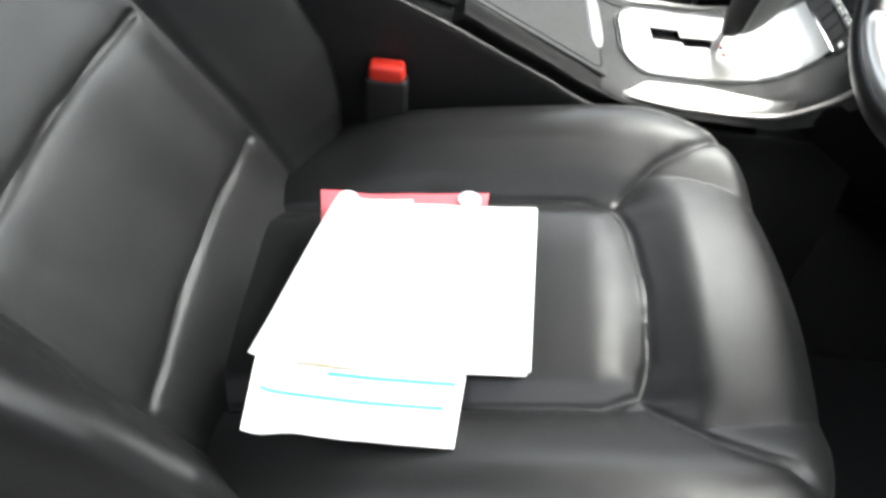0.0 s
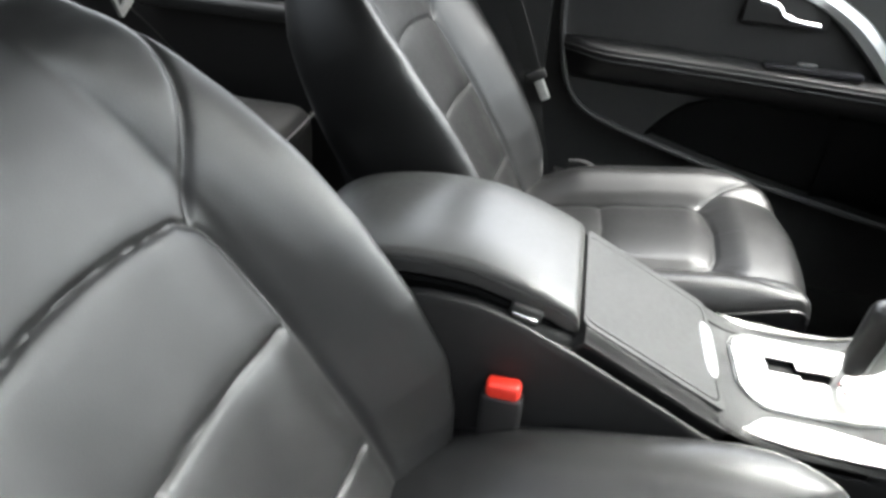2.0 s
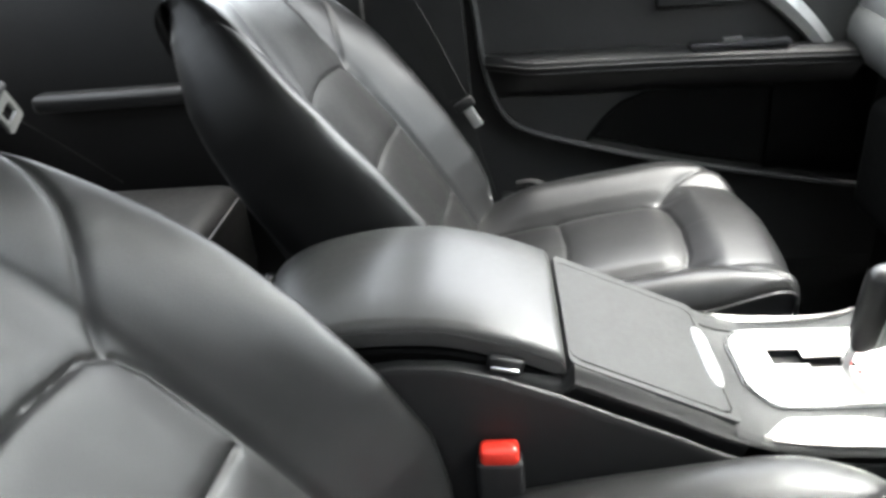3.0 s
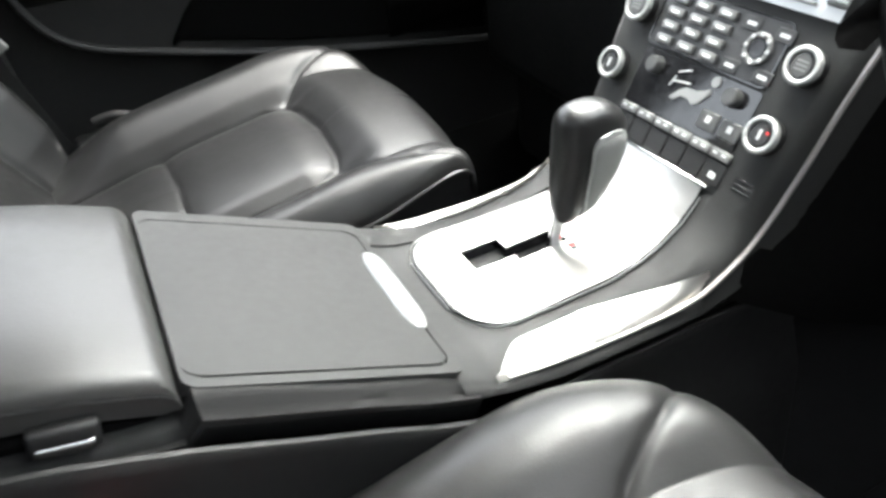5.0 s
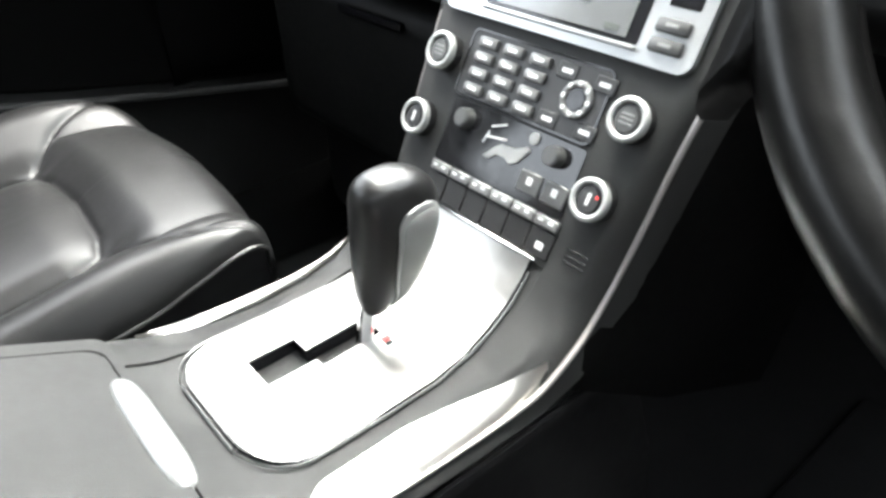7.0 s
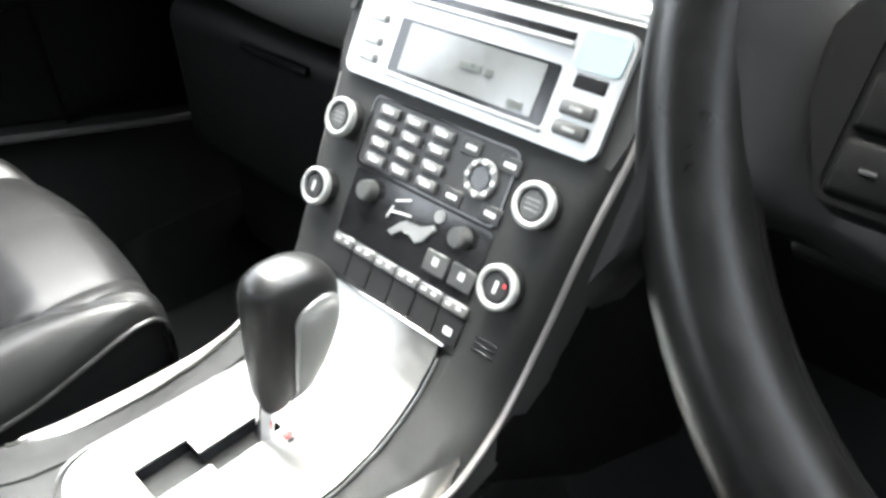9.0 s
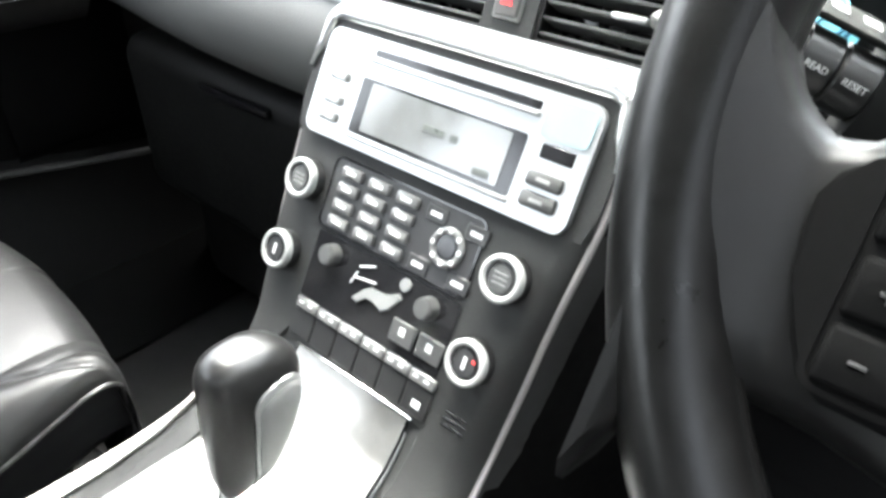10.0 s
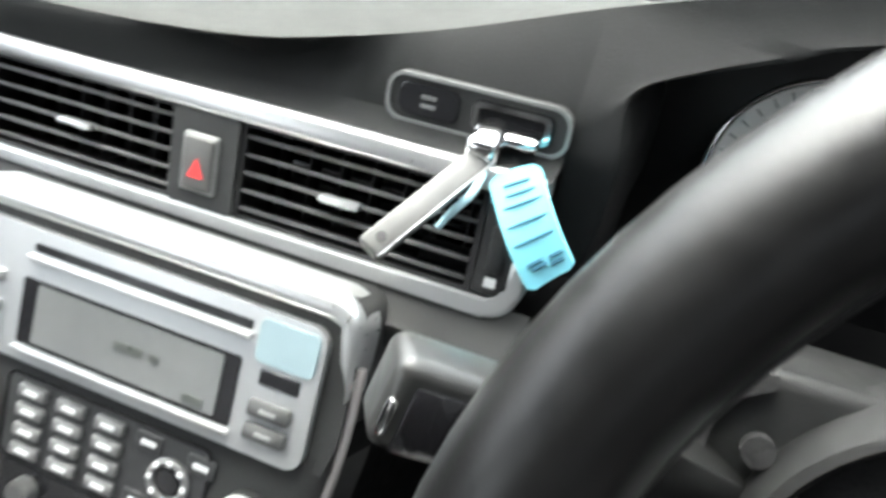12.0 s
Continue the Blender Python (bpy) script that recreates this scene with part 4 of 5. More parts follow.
for x in np.linspace(-0.76, 0.19, 70):
    ye, ze = crown(x)
    w = sstep(-0.06, 0.09, x)
    back = 0.04 * sstep(-0.25, -0.75, x)
    flat = [(0.2705, 0.7085), (0.2715, 0.713), (0.2725, 0.719), (ye - 0.003, ze - 0.004), (ye, ze), (ye + 0.006, ze - 0.003), (ye + 0.009, ze - 0.02)]
    high = [(0.2705, 0.7085), (0.285, 0.708), (0.2945, 0.712), (0.303, 0.733), (ye, ze), (ye + 0.006, ze - 0.003), (ye + 0.009, ze - 0.02)]
    rows.append([(x, a[0] * (1 - w) + b[0] * w + (back if k < 4 else 0), a[1] * (1 - w) + b[1] * w) for k, (a, b) in enumerate(zip(flat, high))])
part("hood", skin(rows), HOODMAT, dash, "dark grey dashboard hood")
rows = []
for k in range(60):
    x, y, z = curve_at(EDGEC, k / 59)
    rows.append([(x, y + 0.009, z - 0.022), (x, y + 0.017, z - 0.022), (x, y + 0.0185, z - 0.0095), (x, y + 0.026, z - 0.0075), (x, 0.60, 0.725), (x, 0.86, 0.700)])
part("top_pad", skin(rows), DASHTOP, dash, "grey soft dashboard top pad")
# vent frame: x across, y up, z out
MV = Matrix(((1, 0, 0, 0.003), (0, 0.382, -0.924, 0.256), (0, 0.924, 0.382, 0.674), (0, 0, 0, 1)))
part("vent_backing", rbox((-0.172, -0.026, -0.05), (0.180, 0.030, -0.030), 0.003), GLOSS, dash, m=MV)
part("trim_top", rbox((-0.176, 0.0265, -0.02), (0.186, 0.0385, 0.003), 0.003, 3), SILVER, dash, "satin silver strip over the vents", m=MV)
part("trim_bottom", poly([(-0.176, -0.034)] + [(0.170 + 0.016 * math.sin(a), -0.018 - 0.016 * math.cos(a)) for a in np.linspace(0, math.pi / 2, 9)] + [(0.186, -0.004), (0.1785, -0.004)] + [(0.170 + 0.0085 * math.sin(a), -0.018 - 0.0075 * math.cos(a)) for a in np.linspace(math.pi / 2, 0, 7)] + [(-0.176, -0.0255)], -0.02, 0.004, 0.002), SILVER, dash, "satin silver strip under the vents", m=MV)
rows = []
for x in np.linspace(-0.76, -0.168, 40):
    b = 0.045 * sstep(-0.30, -0.80, x) ** 1.0
    lo = -0.034 + 0.006 * sstep(-0.3, -0.76, x)
    hi = 0.0385 - 0.022 * sstep(-0.25, -0.76, x)
    rows.append([(x, lo - 0.002, -0.02 - b), (x, lo, 0.001 - b), (x, lo + 0.004, 0.004 - b), (x, (lo + hi) / 2, 0.006 - b), (x, hi - 0.004, 0.004 - b), (x, hi, 0.001 - b), (x, hi, -0.02 - b)])
part("trim_band", skin(rows), SILVER, dash, "broad satin silver trim band", m=MV)
# sill between the vents and the radio, and the driver's side panel
part("sill_strip", skin([[(x, 0.2455, 0.648), (x, 0.238, 0.640), (x, 0.226, 0.632), (x, 0.224, 0.620), (x, 0.23, 0.60)] for x in np.linspace(-0.14, 0.196, 12)]), PLASTIC_GREY, dash, "grey ledge under the vents")
# passenger side: soft fascia and glovebox
rows = []
for x in np.linspace(-0.76, -0.112, 30):
    b = 0.045 * sstep(-0.30, -0.80, x)
    rows.append([(x, 0.246 + b, 0.647), (x, 0.240 + b, 0.640), (x, 0.231 + b, 0.622), (x, 0.228 + b, 0.598), (x, 0.234 + b, 0.572), (x, 0.250 + b, 0.548), (x, 0.275 + b, 0.530), (x, 0.30 + b, 0.520), (x, 0.33 + b, 0.505)])
part("soft_fascia", skin(rows), SOFT, dash, "grey padded fascia over the glovebox")
part("glovebox", rbox((-0.66, 0.285, 0.28), (-0.14, 0.40, 0.505), 0.03, 4), SHROUD, dash, "closed black glovebox lid")
part("glovebox_handle", rbox((-0.46, 0.279, 0.478), (-0.33, 0.290, 0.490), 0.004), GLOSS, dash)
part("lower_tray", rbox((-0.70, 0.36, 0.06), (-0.13, 0.80, 0.28), 0.03, 3), CARPET, dash, "black carpet under the glovebox")
# driver side
rows = []
for x in np.linspace(0.13, 0.74, 24):
    rows.append([(x, 0.268, 0.66), (x, 0.255, 0.640), (x, 0.250, 0.600), (x, 0.262, 0.52), (x, 0.30, 0.42), (x, 0.36, 0.36)])
# footwell shade put into the knee panel's colour
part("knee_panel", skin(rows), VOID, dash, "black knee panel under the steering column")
# air vents
for x0, x1, tab in ((-0.146, -0.020, -0.083), (0.026, 0.157, 0.085)):
    v = thing("air_vent", "black slatted dashboard air vent with a silver tab", "air vent", MV, group="air vents")
    part("vent_duct", frame_plate(rounded(x0 - 0.003, -0.0255, x1 + 0.003, 0.0268, 0.002), rounded(x0, -0.0235, x1, 0.025, 0.002), -0.035, -0.001), SHELL, v)
    for k in range(5):
        y = -0.019 + k * 0.0098
        part("slat", rbox((x0, y - 0.0011, -0.020), (x1, y + 0.0011, -0.0015), 0.0008, 1), SLAT, v, m=Matrix.Translation((0, y, 0)) @ pose(0, 0, 0, -14) @ Matrix.Translation((0, -y, 0)))
    for k in range(7):
        x = x0 + (x1 - x0) * (k + 0.5) / 7
        part("deflector", rbox((x - 0.0006, -0.023, -0.032), (x + 0.0006, 0.025, -0.022), 0.0003, 1), SHELL, v)
    part("tab", rbox((tab - 0.0115, -0.0020, -0.004), (tab + 0.0115, 0.0020, 0.0035), 0.0015, 2), SILVER, v, "silver vent tab")
for x0, x1 in ((-0.172, -0.150), (0.1600, 0.1790)):
    w = thing("vent_wheel", "grey ribbed thumb wheel beside the air vent", "thumb wheel", MV, group="vent wheels")
    part("plate", rbox((x0, -0.0250, -0.015), (x1, 0.0262, -0.001), 0.002), PLASTIC_GREY if x0 < 0 else SHELL, w)
    part("wheel", rbox(((x0 + x1) / 2 - 0.004, -0.012, -0.002), ((x0 + x1) / 2 + 0.004, 0.012, 0.002), 0.0018, 2), SHELL, w)
    part("print", rbox(((x0 + x1) / 2 - 0.003, -0.020, -0.001), ((x0 + x1) / 2 + 0.003, -0.015, -0.0006), 0.0001, 1), PRINT, w)
    part("print", rbox(((x0 + x1) / 2 - 0.003, 0.017, -0.001), ((x0 + x1) / 2 + 0.003, 0.021, -0.0006), 0.0001, 1), PRINT, w)
hazard = thing("hazard_switch", "grey switch panel with a red warning triangle", "switch", MV)
part("plate", poly(rounded(-0.0175, -0.0255, 0.0235, 0.0268, 0.002), -0.012, 0.002, 0.001), PLASTIC_GREY, hazard)
part("button_rim", rbox((-0.0092, -0.0175, 0.0), (0.0132, 0.0152, 0.0042), 0.0040, 3), KEYCAP, hazard, "pale rim of the hazard button")
part("button", rbox((-0.0080, -0.0160, 0.0), (0.0120, 0.0138, 0.0055), 0.0040, 3), FOB, hazard, "grey hazard button")
part("triangle", poly([(-0.0028, -0.0085), (0.0068, -0.0085), (0.002, 0.0018)], 0.0054, 0.0061), DARKRED, hazard, "red warning triangle")

# ---- ignition slot, key and its paper tag ----
ME = Matrix(((1, 0, 0, 0.143), (0, 0.24, -0.97, 0.2965), (0, 0.97, 0.24, 0.7205), (0, 0, 0, 1)))
ign = thing("ignition_panel", "grey framed ignition slot with a dark push button", "ignition panel", ME)
part("frame", poly(rounded(-0.0475, -0.0125, 0.0475, 0.0125, 0.009, 6), -0.006, 0.003, 0.002), PLASTIC_GREY, ign)
part("frame_edge", frame_plate(rounded(-0.0475, -0.0125, 0.0475, 0.0125, 0.009, 6), rounded(-0.0457, -0.0107, 0.0457, 0.0107, 0.0078, 6), 0.0022, 0.0042), BAND, ign, "pale edge of the ignition panel")
part("push_button", poly(rounded(-0.0405, -0.0078, -0.0085, 0.0078, 0.004), 0.0, 0.0045, 0.001), GLOSS, ign)
for y in (0.0022, -0.0022):
    part("print", rbox((-0.0285, y - 0.0010, 0.0045), (-0.0205, y + 0.0010, 0.0049), 0.0001, 1), KEYCAP, ign)
part("key_slot", poly(rounded(-0.002, -0.0078, 0.0395, 0.0078, 0.004), 0.0, 0.0036), GLOSS, ign)
part("slot_ring", frame_plate(rounded(-0.001, -0.0072, 0.0385, 0.0072, 0.0035), rounded(0.002, -0.0045, 0.0355, 0.0045, 0.002), 0.003, 0.0062), CHROME, ign)
key = thing("car_key", "grey car key hanging from the ignition slot with a blue tag", "car key")
a, b = Vector((0.1545, 0.272, 0.7105)), Vector((0.1245, 0.214, 0.686))
d = (b - a).normalized()
side = d.cross(Vector((0.25, -0.5, 0.83))).normalized()
MK = Matrix((side, d, side.cross(d))).transposed().to_4x4()
MK.translation = a
part("fob", rbox((-0.0066, 0.0, -0.0042), (0.0066, (b - a).length, 0.0042), 0.0022, 3), FOB, key, "satin grey key fob", m=MK)
part("fob_edge", rbox((-0.0066, 0.001, 0.0012), (-0.0054, (b - a).length - 0.001, 0.0046), 0.0005, 1), SILVER, key, m=MK)
part("fob_hole", disc(0, (b - a).length - 0.008, 0.003, 0.0047, 0.0025, 0.0025, 16, 0), SHELL, key, m=MK)
part("key_head", rbox((0.146, 0.268, 0.708), (0.163, 0.295, 0.722), 0.005, 3), CHROME, key, "bright metal key head")
part("key_head", rbox((0.156, 0.281, 0.713), (0.178, 0.292, 0.720), 0.003, 2), CHROME, key)
part("cord", tube(smooth_line([(0.158, 0.266, 0.708), (0.157, 0.256, 0.702), (0.150, 0.252, 0.692), (0.144, 0.250, 0.682)], 14), [0.0022] * 10 + [0.0018] * 4, 8), material("pale_blue_cord", (0.50, 0.78, 0.85), 0.5), key, "pale blue plastic tie")
tag = thing("key_tag", "light blue plastic key tag with dark writing lines", "key tag")
tl, tr, br, bl = Vector((0.1626, 0.26, 0.7098)), Vector((0.1852, 0.26, 0.7246)), Vector((0.2129, 0.237, 0.6934)), Vector((0.195, 0.237, 0.6705))
rows = []
for i in range(25):
    f = i / 24
    l, r = tl.lerp(bl, f), tr.lerp(br, f)
    e = 0.16 * (max(0.0, 1 - f / 0.08) ** 2 + max(0.0, (f - 0.94) / 0.06) ** 2)
    l, r = l.lerp(r, e), r.lerp(l, e * 0.8)
    bend = Vector((0, -0.004 * math.sin(math.pi * f), 0))
    rows.append([l.lerp(r, k / 6) + bend + Vector((0, 0.0012 * math.sin(math.pi * k / 6), 0)) for k in range(7)])
part("card", sheet(rows, 0.0012), TAG, tag)
for f, w0, w1 in ((0.10, 0.25, 0.75), (0.18, 0.25, 0.8), (0.27, 0.15, 0.95), (0.42, 0.1, 0.9), (0.58, 0.1, 0.9), (0.78, 0.2, 0.5), (0.83, 0.25, 0.55), (0.79, 0.65, 0.9), (0.86, 0.62, 0.88)):
    l, r = tl.lerp(bl, f), tr.lerp(br, f)
    bend = Vector((0, -0.004 * math.sin(math.pi * f) - 0.0004, 0))
    part("writing", tube([l.lerp(r, w0) + bend, l.lerp(r, w1) + bend], 0.0007 if f < 0.7 else 0.0010, 6), TAGINK, tag)

# ---- instruments ----
cluster = thing("instrument_cluster", "dark instrument cluster with a white ringed gauge", "instrument cluster")
part("backing", rbox((0.20, 0.372, 0.60), (0.60, 0.40, 0.77), 0.01), SHELL, cluster)
MG = Matrix(((1, 0, 0, 0.310), (0, 0.25, -0.968, 0.364), (0, 0.968, 0.25, 0.690), (0, 0, 0, 1)))
g = part("gauge_ring", annulus(0, 0, -0.004, 0.006, 0.044, 0.0545, 64), WHITE_DIAL, cluster, "white gauge ring", m=MG)
part("gauge_bezel", annulus(0, 0, -0.004, 0.010, 0.0545, 0.0575, 64), CHROME, g, "bright gauge bezel")
part("gauge_face", disc(0, 0, -0.006, 0.000, 0.044, 0.044, 48, 0), SHELL, g)
part("gauge_hub", disc(0, 0, 0.0, 0.006, 0.018, 0.016, 32), GREEN, g, "greenish display centre")
part("needle", tube([(-0.006, 0.001, 0.007), (-0.046, 0.004, 0.007)], 0.0008, 6), DARKRED, g, "red needle")
for k in range(28):
    an = radians(-50 + k * 10)
    ca, sa = math.cos(an), math.sin(an)
    part("tick", tube([(0.047 * ca, 0.047 * sa, 0.0062), (0.052 * ca, 0.052 * sa, 0.0062)], 0.0004, 4), SHELL, g)
MG2 = MG.copy()
MG2.translation = (0.455, 0.364, 0.690)
g2 = part("gauge_ring", annulus(0, 0, -0.004, 0.006, 0.044, 0.0545, 64), WHITE_DIAL, cluster, "white gauge ring", m=MG2)
part("gauge_bezel", annulus(0, 0, -0.004, 0.010, 0.0545, 0.0575, 64), CHROME, g2)
part("gauge_face", disc(0, 0, -0.006, 0.000, 0.044, 0.044, 48, 0), SHELL, g2)
part("warning_lamp", disc(0, 0, 0, 0.002, 0.0028, 0.0028, 16, 0), AMBER, cluster, "lit amber warning lamp", m=Matrix.Translation((0.250, 0.369, 0.636)) @ pose(0, 0, 0, 75))
half = [(0.2085, 0.2945, 0.605), (0.2105, 0.2945, 0.650), (0.2144, 0.2945, 0.674), (0.2156, 0.2945, 0.711), (0.2122, 0.3049, 0.7352), (0.2190, 0.3129, 0.7449), (0.2414, 0.3183, 0.7537), (0.2737, 0.3236, 0.7651), (0.2937, 0.327, 0.7731), (0.3387, 0.3295, 0.7828)]
outl = smooth_line(half + [(0.3826, 0.330, 0.7865)] + [(0.7652 - x, y, z) for x, y, z in reversed(half)], 125)
ia = min(range(62), key=lambda i: (outl[i][0] - 0.2156) ** 2 + (outl[i][2] - 0.711) ** 2)
ib = min(range(62), key=lambda i: (outl[i][0] - 0.2737) ** 2 + (outl[i][2] - 0.7651) ** 2)
rows = []
for i, (x, y, z) in enumerate(outl):
    a, b = outl[max(0, i - 1)], outl[min(124, i + 1)]
    d = Vector((b[0] - a[0], b[2] - a[2])).normalized()
    n = Vector((-d.y, d.x))
    top = sstep(0.25, 0.95, n.y)
    if i <= ia:
        far = Vector((0.190, 0.2945, min(z, 0.712)))
    elif i <= ib:
        far = Vector(curve_at([(0.19, 0.2945, 0.712), (0.19, 0.303, 0.733), (0.19, *crown(0.19))], (i - ia) / (ib - ia)))
    else:
        xf = min(x, 0.19 + (x - 0.2737) * 1.77) if x < 0.3826 else x
        far = Vector((xf, *crown(xf)))
    e = Vector((x, y, z))
    out = Vector((n.x, 0, n.y))
    rows.append([e - out * 0.010 + Vector((0, 0.385 - y, 0)), e - out * 0.005 + Vector((0, 0.030, 0)), e + Vector((0, 0.006, 0)), e + out * 0.0012 + Vector((0, 0.0012, 0)), e.lerp(far, 0.05) + out * 0.002, e.lerp(far, 0.35), e.lerp(far, 0.7), far, far + Vector((0, 0.008 * top, -0.02 * top))])
part("binnacle", skin(rows), HOODMAT, cluster, "curved dark binnacle hood")

# ---- steering wheel: x across, y up, z to the driver ----
A = 0.5657
MW = Matrix(((1, 0, 0, 0.3826), (0, math.sin(A), -math.cos(A), 0.0429), (0, math.cos(A), math.sin(A), 0.7452), (0, 0, 0, 1)))
wheel = thing("steering_wheel", "black leather steering wheel with control buttons", "steering wheel", MW)
pts = [(0.1575 * math.cos(t), 0.1575 * math.sin(t), 0) for t in np.linspace(0, 2 * math.pi, 97)[:-1]]
rows = []
for t in np.linspace(0, 2 * math.pi, 97):
    fat = 1 + 0.08 * math.exp(-((((t - math.pi + 0.1) / 0.35)) ** 2))
    rows.append([((0.1575 + 0.0150 * fat * math.cos(p)) * math.cos(t), (0.1575 + 0.0150 * fat * math.cos(p)) * math.sin(t), 0.0165 * fat * math.sin(p)) for p in np.linspace(0, 2 * math.pi, 21)[:-1]])
part("rim", skin(rows, True), RUBBER, wheel, "thick leather rim")
part("rim_seam", tube([(0.1427 * math.cos(t), 0.1427 * math.sin(t), 0.0035) for t in np.linspace(0, 2 * math.pi, 97)[:-1]], 0.0010, 6, closed=True), RUBBER, wheel)
hub = []
for f, z in ((1.0, -0.03), (1.02, -0.012), (1.0, 0.002), (0.94, 0.010), (0.80, 0.016), (0.4, 0.020), (0.02, 0.021)):
    hub.append([(0.092 * f * math.copysign(abs(math.cos(t)) ** 0.7, math.cos(t)), -0.018 + 0.058 * f * math.copysign(abs(math.sin(t)) ** 0.7, math.sin(t)), z) for t in np.linspace(0, 2 * math.pi, 49)[:-1]])
# hub and control panels are blackened too, for the shade on the wheel
part("hub_pad", skin(hub, True, True), VOID, wheel, "padded horn cover")
hub = []
for f, z in ((1.0, -0.018), (0.98, -0.040), (0.90, -0.070), (0.45, -0.078)):
    hub.append([(0.094 * f * math.cos(t), -0.018 + 0.052 * f * math.sin(t), z) for t in np.linspace(0, 2 * math.pi, 41)[:-1]])
part("hub_back", skin(hub, True, True), VOID, wheel)
S_X = [0.150, 0.146, 0.140, 0.134, 0.127, 0.120, 0.113, 0.106, 0.098, 0.090, 0.082]
S_HI = [0.022, 0.008, -0.004, -0.0115, -0.0165, -0.0150, -0.0095, -0.001, 0.010, 0.020, 0.026]
S_LO = [-0.112, -0.100, -0.089, -0.082, -0.078, -0.0765, -0.0765, -0.077, -0.078, -0.079, -0.080]
S_ZF = [0.0150, 0.0136, 0.0112, 0.0084, 0.0058, 0.0042, 0.0040, 0.0042, 0.006, 0.009, 0.012]
S_ZB = [-0.011, -0.012, -0.015, -0.021, -0.030, -0.041, -0.052, -0.060, -0.064, -0.066, -0.066]
S_RISE = [0.0, 0.0, 0.0, 0.001, 0.002, 0.0035, 0.005, 0.006, 0.007, 0.007, 0.007]
PANEL = [(0.1165, -0.0192), (0.1215, -0.0232), (0.1240, -0.0290), (0.1238, -0.0360), (0.1215, -0.0466), (0.1175, -0.0580), (0.1135, -0.0650), (0.1075, -0.0682), (0.0800, -0.0690), (0.0800, -0.0080), (0.1080, -0.0140)]
for sx in (-1, 1):
    rows = []
    for x in np.linspace(0.150, 0.082, 28):
        hi, lo, zf, zb, rise = [float(np.interp(-x, [-q for q in S_X], v)) for v in (S_HI, S_LO, S_ZF, S_ZB, S_RISE)]
        rows.append([(sx * x, p, z) for p, z in ((hi + rise, zb), (hi + rise * 0.7, zb * 0.6 + (zf - 0.008) * 0.4), (hi + 0.0015, zf - 0.0105), (hi - 0.0002, zf - 0.0058), (hi - 0.0028, zf - 0.0020), (hi - 0.0065, zf - 0.0004), (hi * 0.65 + lo * 0.35, zf), (hi * 0.3 + lo * 0.7, zf), (lo + 0.0065, zf - 0.0006), (lo + 0.002, zf - 0.0035), (lo, zf - 0.009), (lo + 0.004, zb))])
    part("spoke", skin(rows, True, True), SPOKE, wheel, "leather covered spoke")
    panel = part("control_panel", poly([(sx * a, b) for a, b in (PANEL if sx > 0 else PANEL[::-1])], 0.0, 0.0085, 0.0014), VOID, wheel, "black control panel")
    part("panel_ring", frame_plate(rounded(min(sx * 0.086, sx * 0.1140), -0.0665, max(sx * 0.086, sx * 0.1140), -0.0195, 0.005, 5), rounded(min(sx * 0.088, sx * 0.1125), -0.0650, max(sx * 0.088, sx * 0.1125), -0.0210, 0.004, 5), 0.007, 0.0090), VOID, panel)
    for n, y in enumerate((-0.0278, -0.0435, -0.0580)):
        k = part("control_key", rbox((min(sx * 0.090, sx * 0.1115), y - 0.0067, 0.006), (max(sx * 0.090, sx * 0.1115), y + 0.0067, 0.0098), 0.0028, 3), VOID, panel)
        if n == 0:
            part("print", frame_plate(rounded(sx * 0.1065 - 0.0030, y - 0.0012, sx * 0.1065 + 0.0030, y + 0.0028, 0.001), rounded(sx * 0.1065 - 0.0022, y - 0.0004, sx * 0.1065 + 0.0022, y + 0.0020, 0.0008), 0.0096, 0.0101), DIMPRINT, k)
        else:
            bar_text(k, sx * 0.1040, y, 0.0098, 0.0036, 0.0008, DIMPRINT)
        if n == 1:
            bar_text(k, sx * 0.1040, y, 0.0098, 0.0008, 0.0036, DIMPRINT)
part("silver_insert", tube([(0.150 * math.cos(t), 0.150 * math.sin(t), 0.012) for t in np.linspace(radians(244), radians(296), 20)], [0.004] + [0.0085] * 18 + [0.004], 10), SILVER, wheel, "silver insert in the lower rim")

# ---- column and stalk ----
col = thing("steering_column", "grey plastic steering column shroud behind the wheel", "steering column", MW)
rings = [(0.0870, 0.0600, -0.118), (0.0880, 0.0610, -0.1100), (0.0905, 0.0632, -0.1072), (0.0940, 0.0660, -0.1085), (0.0960, 0.0685, -0.1130), (0.0975, 0.0720, -0.1210), (0.0980, 0.074, -0.140)]
shroud = part("shroud", skin([[(a * math.cos(t), b * math.sin(t), z) for t in np.linspace(0, 2 * math.pi, 65)[:-1]] for a, b, z in rings], True), SHROUD, col, "rounded grey shroud lip")
part("cavity", poly([(0.0885 * math.cos(t), 0.0615 * math.sin(t)) for t in np.linspace(0, 2 * math.pi, 49)[:-1]], -0.121, -0.1185), CARPET, col)
part("column_tube", disc(0, 0, -0.122, -0.060, 0.032, 0.030, 32, 0.002), SHELL, col)
part("cowl", rbox((-0.1475, 0.004, -0.215), (0.1475, 0.0545, -0.122), 0.006, 4), SHROUD, col, "grey column cowl")
# lower cover blackened for the shade under the column
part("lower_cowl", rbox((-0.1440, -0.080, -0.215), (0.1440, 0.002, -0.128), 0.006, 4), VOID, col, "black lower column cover")
